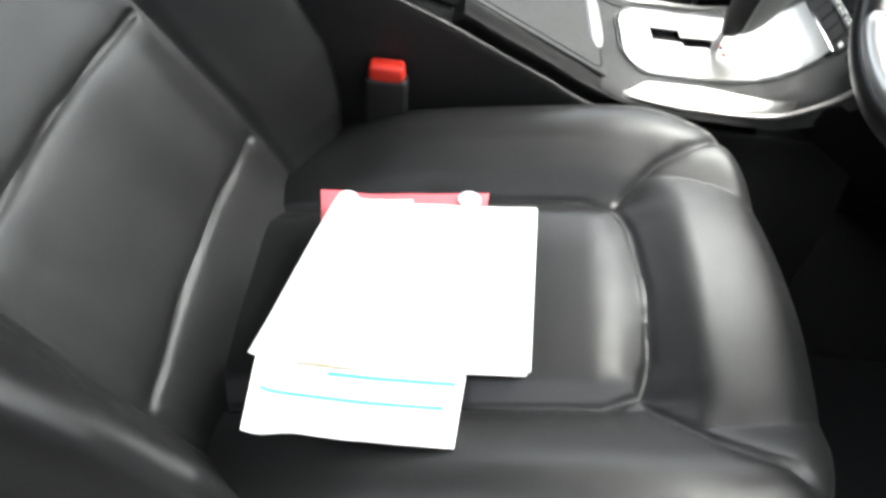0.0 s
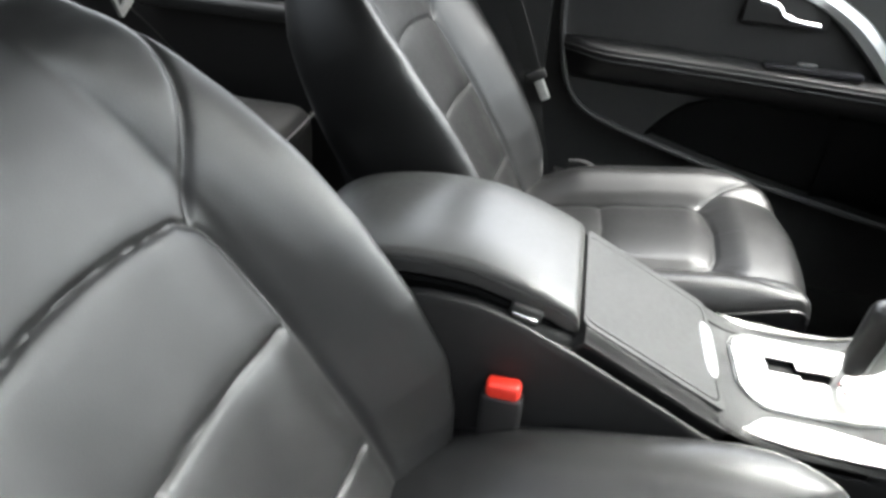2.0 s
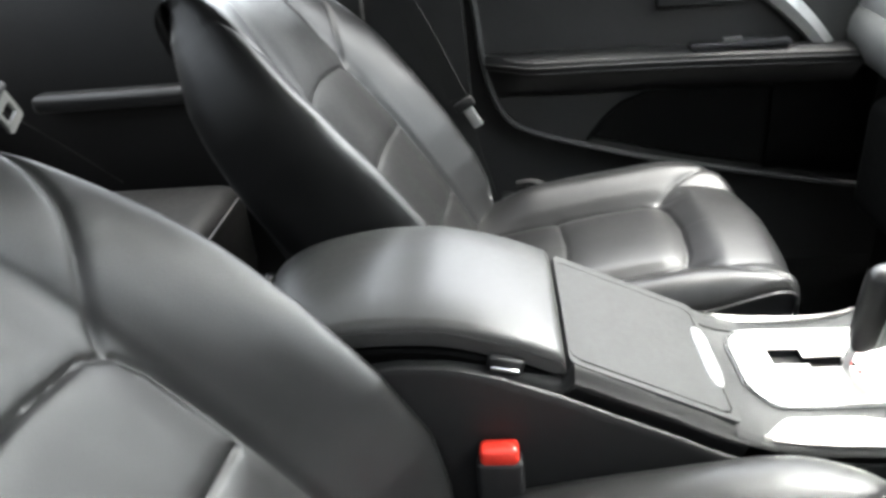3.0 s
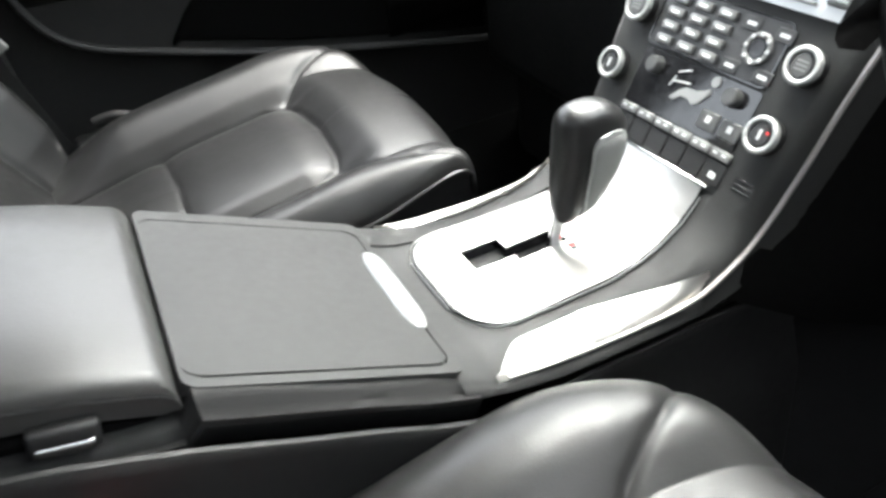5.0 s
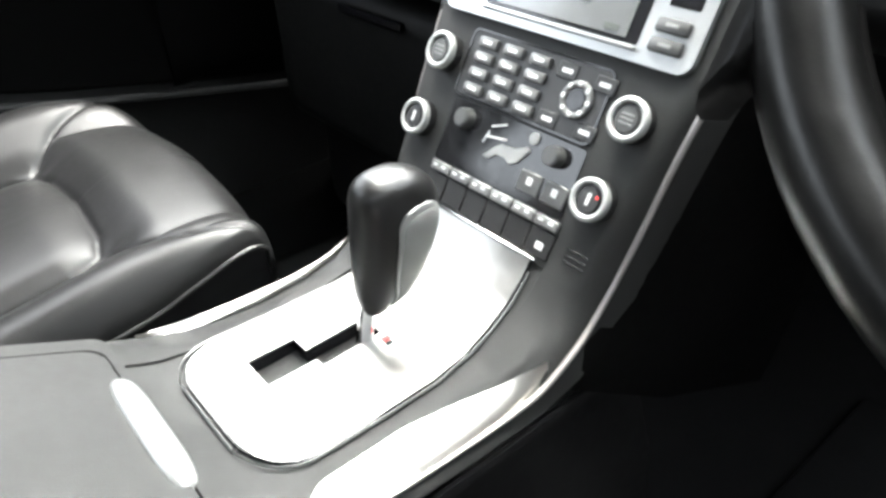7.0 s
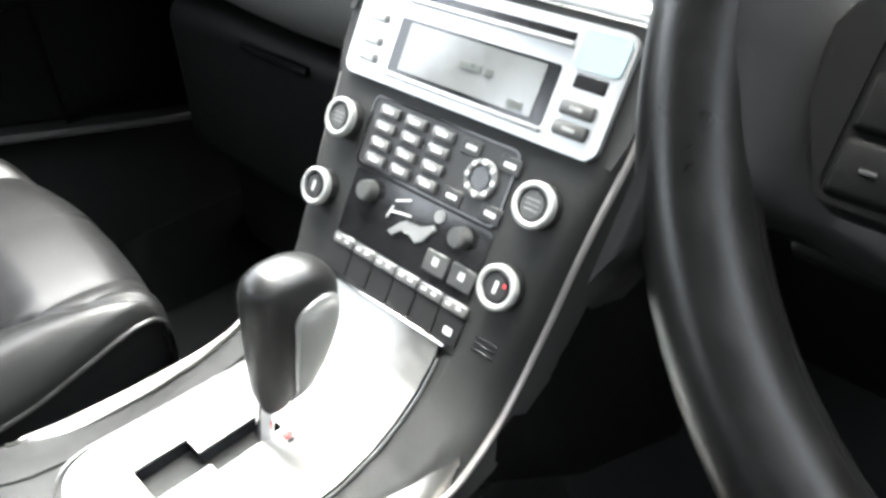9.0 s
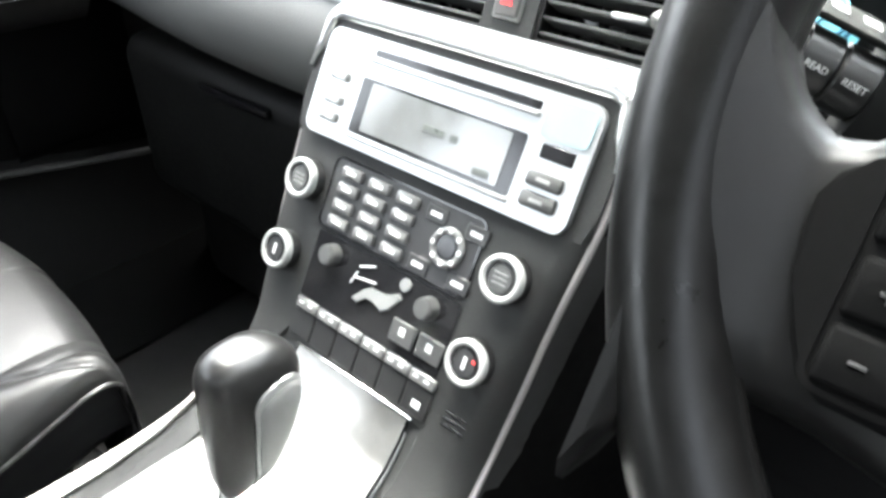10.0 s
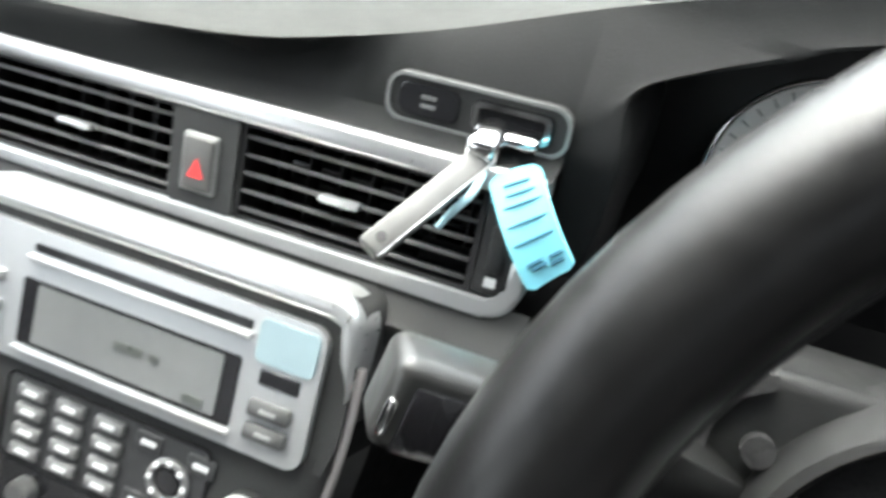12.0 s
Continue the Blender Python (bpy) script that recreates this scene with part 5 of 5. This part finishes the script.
# shadow round the stalk slot, put in as a thin black crescent
part("slot_shadow", poly([(-0.1215, 0.012), (-0.1095, 0.012), (-0.1095, 0.033), (-0.1040, 0.0430), (-0.0945, 0.0485), (-0.0955, 0.0530), (-0.1070, 0.0510), (-0.1165, 0.0430), (-0.1205, 0.030)], -0.1225, -0.1185), CARPET, col, "black crescent painted as the shadow round the stalk slot")
part("slot_ledge", rbox((-0.1420, 0.0395, -0.124), (-0.1190, 0.0425, -0.1165), 0.0012, 2), SHROUD, col)
part("screw_recess", disc(-0.0945, 0.0285, -0.1275, -0.1165, 0.0052, 0.0052, 20, 0), CARPET, col)
stalk = thing("stalk", "dark indicator stalk with a lettered ring and silver print", "stalk")
sd = Vector((0.85, 0.36, -0.385)).normalized()
sn = Vector((0.25, -0.88, 0.40))
sn = (sn - sd * sd.dot(sn)).normalized()
sv = sn.cross(sd)
tip = Vector((0.2389, 0.1216, 0.7129)) - sd * 0.062 - sn * 0.0120 + sv * 0.001
MT = Matrix((sd, sv, sn)).transposed().to_4x4()
MT.translation = tip


def barrel(x0, x1, r):
    return [[(x, r * f * math.cos(t), r * f * math.sin(t)) for t in np.linspace(0, 2 * math.pi, 33)[:-1]] for x, f in ((x0, 0.90), (x0 + 0.001, 1.0), (x1 - 0.001, 1.0), (x1, 0.9))]


def wedge(x, h, w):
    """A five sided section of the stalk arm with a sloping top facet."""
    return [(x, h - 0.0010, w * 0.62), (x, h, w * 0.50), (x, h + w * 0.55, -w), (x, h + w * 0.45, -w * 1.15), (x, -h * 0.8, -w * 1.1), (x, -h, -w * 0.5), (x, -h, w * 0.3), (x, -h * 0.85, w * 0.55), (x, 0.0, w * 0.75)]


part("arm", skin([wedge(*q) for q in ((0.0690, 0.0165, 0.0135), (0.0705, 0.0170, 0.0140), (0.085, 0.0140, 0.0130), (0.105, 0.0095, 0.0110), (0.130, 0.006, 0.0085))], True, True), SHROUD, stalk, m=MT)
part("end_block", rbox((0.0, -0.0135, -0.012), (0.0395, 0.0145, 0.0110), 0.0050, 5), RINGSKIN, stalk, "rounded dark stalk end", m=MT)
part("end_face", rbox((0.0065, -0.0125, 0.008), (0.0395, 0.0085, 0.0118), 0.0012, 2), GLOSS, stalk, "gloss black face of the stalk end", m=MT)
part("end_trim", rbox((0.0012, -0.0085, 0.0060), (0.0042, 0.0030, 0.0116), 0.0012, 2), CHROME, stalk, "bright trim on the stalk end", m=MT)
part("chrome_ring", skin(barrel(0.0396, 0.0414, 0.0115), True, True), CHROME, stalk, m=MT)
part("ring", skin(barrel(0.0418, 0.0552, 0.0112), True, True), RINGSKIN, stalk, "turning lettered ring", m=MT)
part("ring", skin(barrel(0.0556, 0.0690, 0.0112), True, True), RINGSKIN, stalk, "turning lettered ring", m=MT)
for text, x in (("READ", 0.0488), ("RESET", 0.0622)):
    words(text, 0.0032, PRINT, stalk, MT @ Matrix.Translation((x, -0.0015, 0)) @ pose(0, 0.0, 0.0113, 8))
part("lip", rbox((0.034, -0.0185, -0.006), (0.0705, -0.0148, 0.0065), 0.0014), PLASTIC, stalk, "thin lip under the rings", m=MT)
plate = part("end_plate", rbox((0.036, 0.0140, -0.016), (0.072, 0.0170, 0.0030), 0.0014), STALKPLATE, stalk, "pale printed stalk plate", m=MT @ pose(0, 0, 0, 25))
for x in (0.0475, 0.0590):
    part("print", rbox((x - 0.0030, 0.0170, -0.010), (x + 0.0030, 0.0174, -0.004), 0.0001, 1), PRINT, plate)

# ---- the front seats ----
def seg_dist(px, py, a, b):
    ax, ay = a
    dx, dy = b[0] - ax, b[1] - ay
    t = np.clip(((px - ax) * dx + (py - ay) * dy) / (dx * dx + dy * dy + 1e-12), 0, 1)
    return np.hypot(px - ax - t * dx, py - ay - t * dy)


def line_dist(px, py, line):
    d = np.full(px.shape, 9.0)
    for a, b in zip(line, line[1:]):
        d = np.minimum(d, seg_dist(px, py, a, b))
    return d


def groove(d, deep=0.0036, soft=0.0038, wide=0.018):
    """A sewn seam: a sharp line in a soft valley."""
    return -deep * np.exp(-((d / 0.0038) ** 2)) - soft * np.exp(-((d / wide) ** 2))


def split_grid(P, region, names, mats, parent, labels):
    """Panels of one upholstered surface, each a mesh of its own."""
    nu, nv = region.shape
    for k, name in enumerate(names):
        cells = np.argwhere(region[:-1, :-1] == k)
        used, faces = {}, []
        for i, j in cells:
            f = []
            for a, b in ((i, j), (i + 1, j), (i + 1, j + 1), (i, j + 1)):
                f.append(used.setdefault((a, b), len(used)))
            faces.append(f)
        if not faces:
            continue
        me = bpy.data.meshes.new(name)
        me.from_pydata([tuple(P[a, b]) for a, b in used], [], faces)
        for p in me.polygons:
            p.use_smooth = True
        me.materials.append(mats[k])
        ob = new(name, me)
        ob.parent = parent
        if labels[k]:
            ob["label"] = labels[k]


def side_profile(n, half, pts):
    """Lateral samples: x and height from the left side over the middle to the right side."""
    right = np.array(smooth_line(pts, n))
    return np.concatenate([right[::-1] * (-1, 1), right[1:]])


PANEL_X = 0.116
# width of the backrest up its height
_v = np.linspace(-0.14, 0.60, 75)
_w = np.interp(_v, [-0.14, -0.09, 0.0, 0.08, 0.22, 0.32, 0.40, 0.45, 0.50, 0.53, 0.56, 0.6], [0.97, 1.01, 1.045, 1.06, 1.03, 0.98, 0.89, 0.81, 0.69, 0.59, 0.46, 0.40])
WIDE = (_v, np.convolve(np.pad(_w, 4, "edge"), np.ones(9) / 9, "valid"))
CUSHION_SEAMS = [
    [(-PANEL_X, -0.5), (-PANEL_X - 0.002, -0.30), (-PANEL_X, -0.154), (-PANEL_X + 0.012, -0.129), (-PANEL_X + 0.04, -0.121), (0, -0.117), (PANEL_X - 0.04, -0.121), (PANEL_X - 0.012, -0.129), (PANEL_X, -0.154), (PANEL_X + 0.002, -0.30), (PANEL_X, -0.5)],
    [(-PANEL_X + 0.008, -0.131), (-0.150, -0.094), (-0.185, -0.050), (-0.215, -0.022), (-0.26, -0.010)],
    [(PANEL_X - 0.008, -0.131), (0.150, -0.094), (0.185, -0.050), (0.215, -0.022), (0.26, -0.010)],
    [(-PANEL_X, -0.30), (0, -0.293), (PANEL_X, -0.30)],
]


def seat(name, label, xc, yf, zf, lean, yh, zh, slim=False):
    """A leather front seat: front edge of the cushion at yf, zf; the back turns at yh, zh and leans by so many degrees."""
    s = thing(name, label, "car seat", pose(xc, 0, 0), group="front seats")
    # cushion
    lat = side_profile(200, 0.25, [(0.0, 0.004), (0.05, 0.003), (0.09, 0.000), (0.116, -0.002), (0.145, 0.016), (0.185, 0.036), (0.222, 0.031), (0.250, 0.002), (0.262, -0.045), (0.252, -0.095), (0.236, -0.150)])
    if slim:
        lat[199:] = np.array(smooth_line([(0.0, 0.004), (0.05, 0.003), (0.09, 0.000), (0.116, -0.002), (0.140, 0.010), (0.165, 0.020), (0.188, 0.017), (0.204, -0.001), (0.210, -0.020), (0.204, -0.050), (0.194, -0.095), (0.186, -0.150)], 200))
    lon = np.array(smooth_line([(-0.53, -0.085), (-0.47, -0.066), (-0.40, -0.050), (-0.30, -0.030), (-0.20, -0.014), (-0.12, -0.003), (-0.075, 0.002), (-0.034, 0.0), (-0.010, -0.012), (0.000, -0.036), (-0.001, -0.07), (-0.012, -0.11), (-0.03, -0.145)], 400))
    X = np.repeat(lat[:, 0][:, None], len(lon), 1)
    D = np.repeat(lat[:, 1][:, None], len(lon), 1)
    Y = np.repeat(lon[:, 0][None], len(lat), 0)
    Zl = np.repeat(lon[:, 1][None], len(lat), 0)
    run = np.repeat(np.linspace(0, 1, len(lon))[None], len(lat), 0)
    front = np.clip((Y + 0.13) / 0.13, 0, 1)
    tail = np.clip((Y + 0.47) / 0.14, 0, 1)
    rise = (1 - 0.42 * front**1.6) * (0.1 + 0.9 * tail * tail * (3 - 2 * tail))
    trim = slim & (X > 0)
    w = np.clip((Y + 0.128) / 0.05, 0, 1)
    w = w * w * (3 - 2 * w)
    roll = 0.017 * np.clip(1 - (X / 0.197) ** 4, 0, 1)
    D = np.where(np.abs(X) < 0.197, D * (1 - w) + np.maximum(D, roll) * w, D)
    Xs = X * (1 - np.where(trim, 0.03, 0.19) * front**2.2)
    d = np.full(X.shape, 9.0)
    sides = list(CUSHION_SEAMS[:3])
    if slim:
        sides[2] = smooth_line([(0.108, -0.131), (0.128, -0.112), (0.153, -0.084), (0.180, -0.048), (0.201, -0.014), (0.212, 0.004)], 24)
    for line in sides[:1]:
        d = np.minimum(d, line_dist(X, Y, line))
    ds = np.minimum(line_dist(X, Y, sides[1]), line_dist(X, Y, sides[2]))
    top = (D > -0.02) & (run < 0.86)
    g = np.where(top, np.minimum(groove(d), groove(ds, 0.0034, 0.0020, 0.011)), 0) + np.where(top, groove(line_dist(X, Y, CUSHION_SEAMS[3]), 0.0025, 0.003), 0)
    inside = (np.abs(X) < PANEL_X) & (Y < -0.124)
    px, py = np.clip((PANEL_X - np.abs(X)) / 0.04, 0, 1), np.clip((-0.124 - Y) / 0.04, 0, 1)
    puff = 0.006 * px * (2 - px) * py * (2 - py)
    lift = np.where(trim, 0.032 * front**1.6 * np.clip((X - 0.17) / 0.035, 0, 1), 0)
    wr = np.array([noise.noise((x * 14 + xc * 9, y * 10, 3.1)) for x, y in zip(X.ravel(), Y.ravel())]).reshape(X.shape) * 0.0016
    low = np.clip(-D / 0.15, 0, 1)
    Zt = Zl * (1 - low) + Zl * low * 0.6
    Z = zf + Zt + D * np.where(D > 0, rise, 1) + g + puff + wr + lift
    bow = np.where(trim, 0.028 * (1 - (X / 0.214) ** 2) - 0.0, 0.030 * (1 - (X / 0.25) ** 2)) * np.clip((Y + 0.16) / 0.13, 0, 1) ** 1.3
    P = np.stack([Xs, yf + Y + bow - 0.004, Z], -1)
    tip = np.interp(np.abs(X), [0, 0.116, 0.15, 0.185, 0.215, 0.26], [-0.117, -0.129, -0.094, -0.050, -0.022, -0.010])
    if slim:
        tip = np.where(X > 0, np.interp(X, [0, 0.108, 0.128, 0.153, 0.18, 0.201, 0.212], [-0.117, -0.131, -0.112, -0.084, -0.048, -0.014, 0.004]), tip)
    region = np.where(inside & (Y >= -0.297), 0, np.where(inside, 1, np.where(Y > tip, 4, np.where(X < 0, 2, 3))))
    split_grid(P, region, ["seat_panel", "seat_panel", "side_bolster", "side_bolster", "front_bolster"], [LEATHER] * 5, s, ["padded centre panel with rounded front corners", "rear centre panel", "", "", "smooth leather thigh roll"])
    # piping along the sides up to the front corners, and the plastic base under it
    for side in (0, 1):
        cols = range(len(lat)) if side else range(len(lat) - 1, -1, -1)
        pick = next(i for i in cols if lat[i, 1] > (-0.021 if slim and not side else -0.040))
        pts = [Vector(P[pick, j]) for j in range(25, len(lon)) if lon[j, 0] < -0.004 and lon[j, 1] > -0.09]
        part("piping", tube(pts[::5], 0.0028, 8), PIPING, s)
    base = rbox((-0.235, yf - 0.52, zf - 0.30), (0.175 if slim else 0.235, yf - 0.045, zf - 0.13), 0.03, 3)
    part("seat_base", base, SHELL, s, "black plastic seat base")
    for sx in (-1,) if slim else (-1, 1):
        pts = [(sx * 0.249, yf - 0.46, zf - 0.135), (sx * 0.251, yf - 0.25, zf - 0.112), (sx * 0.245, yf - 0.08, zf - 0.098), (sx * 0.220, yf - 0.008, zf - 0.082), (sx * 0.17, yf + 0.006, zf - 0.075)]
        part("piping", tube(smooth_line(pts, 40), 0.0030, 8), THREAD, s)
    # backrest, in its own leaning frame: x across, y up along the back, z to the front
    a = radians(lean)
    m = Matrix(((1, 0, 0, 0), (0, -math.sin(a), math.cos(a), yh), (0, math.cos(a), math.sin(a), zh), (0, 0, 0, 1)))
    lat = side_profile(200, 0.25, [(0.0, 0.0), (0.06, 0.0), (0.11, 0.002), (0.146, 0.003), (0.164, 0.0112), (0.188, 0.0240), (0.216, 0.0365), (0.240, 0.0425), (0.256, 0.0380), (0.2645, 0.021), (0.266, -0.012), (0.262, -0.06), (0.255, -0.11), (0.240, -0.150), (0.205, -0.172)])
    lon = np.array(smooth_line([(-0.12, 0.0), (-0.05, 0.0), (0.0, 0.0), (0.08, 0.0), (0.16, 0.0), (0.24, 0.0), (0.32, 0.0), (0.40, 0.0), (0.47, 0.0), (0.525, -0.004), (0.560, -0.020), (0.574, -0.046), (0.566, -0.070), (0.540, -0.082), (0.505, -0.086)], 400))
    X = np.repeat(lat[:, 0][:, None], len(lon), 1)
    D = np.repeat(lat[:, 1][:, None], len(lon), 1)
    V = np.repeat(lon[:, 0][None], len(lat), 0)
    N0 = np.repeat(lon[:, 1][None], len(lat), 0)
    Vm = np.maximum.accumulate(V, axis=1)
    wide = np.interp(Vm, *WIDE)
    full = np.interp(V, [-0.13, -0.05, 0.02, 0.08, 0.16, 0.26, 0.36, 0.45, 0.54], [-0.2, 0.62, 1.30, 1.52, 1.60, 1.52, 1.22, 0.76, 0.34] if slim else [-0.3, 0.75, 1.75, 2.22, 2.24, 1.94, 1.36, 0.78, 0.34])
    flare = np.interp(V, [-0.14, -0.05, 0.0, 0.05, 0.1, 0.16, 0.22, 0.28, 0.34, 0.40, 0.46, 0.6], [-0.054, -0.0432, -0.0329, -0.0252, -0.020, -0.015, -0.0086, 0.002, 0.015, 0.0227, 0.0244, 0.032])
    out = np.clip((np.abs(X) - 0.165) / 0.09, 0, 1)
    flare = np.sign(X) * flare * out * out * (3 - 2 * out)
    seams = [
        [(-0.156, -0.1), (-0.155, 0.10), (-0.152, 0.25), (-0.149, 0.315), (-0.142, 0.343), (-0.120, 0.360), (-0.06, 0.368), (0, 0.371), (0.06, 0.368), (0.120, 0.360), (0.142, 0.343), (0.149, 0.315), (0.152, 0.25), (0.155, 0.10), (0.156, -0.1)],
        [(-0.137, 0.350), (-0.170, 0.395), (-0.215, 0.450), (-0.27, 0.53)],
        [(0.137, 0.350), (0.170, 0.395), (0.215, 0.450), (0.27, 0.53)],
        [(-0.148, 0.062), (0, 0.068), (0.148, 0.062)],
        [(-0.144, 0.220), (0, 0.227), (0.144, 0.220)],
    ]
    d = np.full(X.shape, 9.0)
    for line in (seams[0], seams[3], seams[4]):
        d = np.minimum(d, line_dist(X, V, line))
    top = D > -0.01
    d2 = np.minimum(line_dist(X, V, seams[1]), line_dist(X, V, seams[2]))
    g = np.where(top, np.minimum(groove(d, 0.0026, 0.0016, 0.013), groove(d2, 0.0034, 0.0010, 0.010)), 0)
    wr = np.array([noise.noise((x * 12 + xc * 7, y * 9, 8.1)) for x, y in zip(X.ravel(), V.ravel())]).reshape(X.shape) * 0.0018
    N = N0 * (1 - np.clip(-D / 0.2, 0, 1)) + np.where(D > 0, D * full, D * np.interp(Vm, [-0.1, 0.1, 0.3, 0.45, 0.53, 0.56, 0.6], [0.74, 0.74, 0.70, 0.62, 0.46, 0.30, 0.25])) + g + wr
    P = np.stack([X * wide + flare, V, N], -1)
    inner = (np.abs(X) < np.interp(V, [0.25, 0.315, 0.343, 0.36, 0.371], [0.153, 0.149, 0.142, 0.120, 0.0])) & (V < 0.371)
    up = np.abs(X) < np.interp(V, [0.350, 0.395, 0.450, 0.53, 0.6], [0.137, 0.170, 0.215, 0.27, 0.35])
    region = np.where(inner & (V < 0.065), 0, np.where(inner & (V < 0.224), 1, np.where(inner, 2, np.where((V > 0.345) & up, 3, np.where(X < 0, 4, 5)))))
    back = new("backrest")
    back.parent = s
    back.matrix_basis = m
    split_grid(P, region, ["back_panel", "back_panel", "back_panel", "shoulder_panel", "back_bolster", "back_bolster"], [LEATHER] * 6, back, [""] * 6)
    rows = []
    for v in np.linspace(-0.12, 0.558, 30):
        w = float(np.interp(v, *WIDE)) * 0.246
        th = float(np.interp(v, [-0.12, 0.1, 0.3, 0.45, 0.52, 0.545, 0.56], [0.150, 0.142, 0.126, 0.108, 0.090, 0.080, 0.066]))
        ring = [(w, v, -0.045), (w, v, -th + 0.045), (w - 0.012, v, -th + 0.015), (w - 0.045, v, -th), (0, v, -th - 0.012), (-w + 0.045, v, -th), (-w + 0.012, v, -th + 0.015), (-w, v, -th + 0.045), (-w, v, -0.045), (0, v, -0.05)]
        rows.append(ring)
    part("back_shell", skin(rows, True, True), SHELL, back, "black plastic back shell")
    return s


driver_seat = seat("driver_seat", "black leather front car seat with papers on its cushion", 0.370, -0.018, 0.392, 32, -0.488, 0.33)
passenger_seat = seat("passenger_seat", "empty black leather front car seat beside the centre console", -0.405, 0.024, 0.380, 32, -0.436, 0.345, True)


# ---- papers on the driver's seat ----
def cushion_z(x, y):
    """The height of the driver's cushion and back under loose papers."""
    z = 0.3865 + 0.004 * sstep(-0.38, -0.44, y)
    z += 0.012 * sstep(0.505, 0.55, x) * sstep(-0.44, -0.40, y)
    z += 0.03 * sstep(-0.425, -0.49, y)
    return z


def paper(name, corners, lift, mat, label, category, thick=0.001, curl=0.004, n=24, wave=0.0012):
    """A sheet over four plan corners (tl, tr, br, bl) that follows the seat."""
    tl, tr, br, bl = [Vector(c) for c in corners]
    rows = []
    for i in range(n + 1):
        f = i / n
        l, r = tl.lerp(bl, f), tr.lerp(br, f)
        row = []
        for k in range(n + 1):
            p = l.lerp(r, k / n)
            w = wave * math.sin(k * 0.62 + f * 4.2) * (1 - k / n) ** 2
            row.append((p.x, p.y, cushion_z(p.x, p.y) + lift + w + curl * (1 - k / n) ** 2))
        rows.append(row)
    t = thing(name, label, category)
    part("sheet", sheet(rows, thick), mat, t)
    return t, rows


folder, fr = paper("red_folder", ((0.2925, -0.4310), (0.2665, -0.2725), (0.44, -0.29), (0.38, -0.415)), 0.002, REDBOOK, "red folder with white round prints under the papers", "folder", 0.004)
for fx, fy, r in ((0.300, -0.4050, 0.0095), (0.2845, -0.2915, 0.0105)):
    part("round_print", disc(0, 0, -0.0015, 0.0006, r, r, 28, 0), PAPER, folder, "white round print", m=Matrix.Translation((fx, fy, cushion_z(fx, fy) + 0.0085)))
letter, lr = paper("letter", ((0.462, -0.446), (0.455, -0.285), (0.542, -0.294), (0.546, -0.443)), 0.004, PAPER, "white letter with thin blue printed lines", "paper", 0.001, 0.009)
book, br_ = paper("paper_stack", ((0.311, -0.413), (0.287, -0.228), (0.469, -0.238), (0.484, -0.449)), 0.009, PAPER, "loose blank white papers lying on the seat cushion", "paper", 0.0016, 0.010, wave=0.0030)
for k, (dx, dy) in enumerate(((0.003, -0.002), (-0.002, 0.0015))):
    part("sheet", sheet([[Vector(p) + Vector((dx, dy, -0.0020 - 0.0010 * k)) for p in row] for row in br_], 0.0006), PAPER, book)
slip, sr = paper("paper_slip", ((0.301, -0.411), (0.2906, -0.3447), (0.395, -0.335), (0.402, -0.402)), 0.0070, PAPER, "white paper slip poking out under the papers", "paper", 0.0006, 0.002)
for row0, a, b, m in ((8, 8, 23, BLUEINK), (14, 1, 22, BLUEINK)):
    pts = [Vector(lr[row0][k]) + Vector((0, 0, 0.0012)) for k in range(a, b + 1)]
    part("blue_line", tube(pts, 0.0017, 6, flat=0.3), m, letter, "thin blue printed line")
part("yellow_line", tube([Vector(lr[6][k]) + Vector((0, 0, 0.0012)) for k in range(1, 12)], 0.0010, 6, flat=0.3), YELLOW, letter)
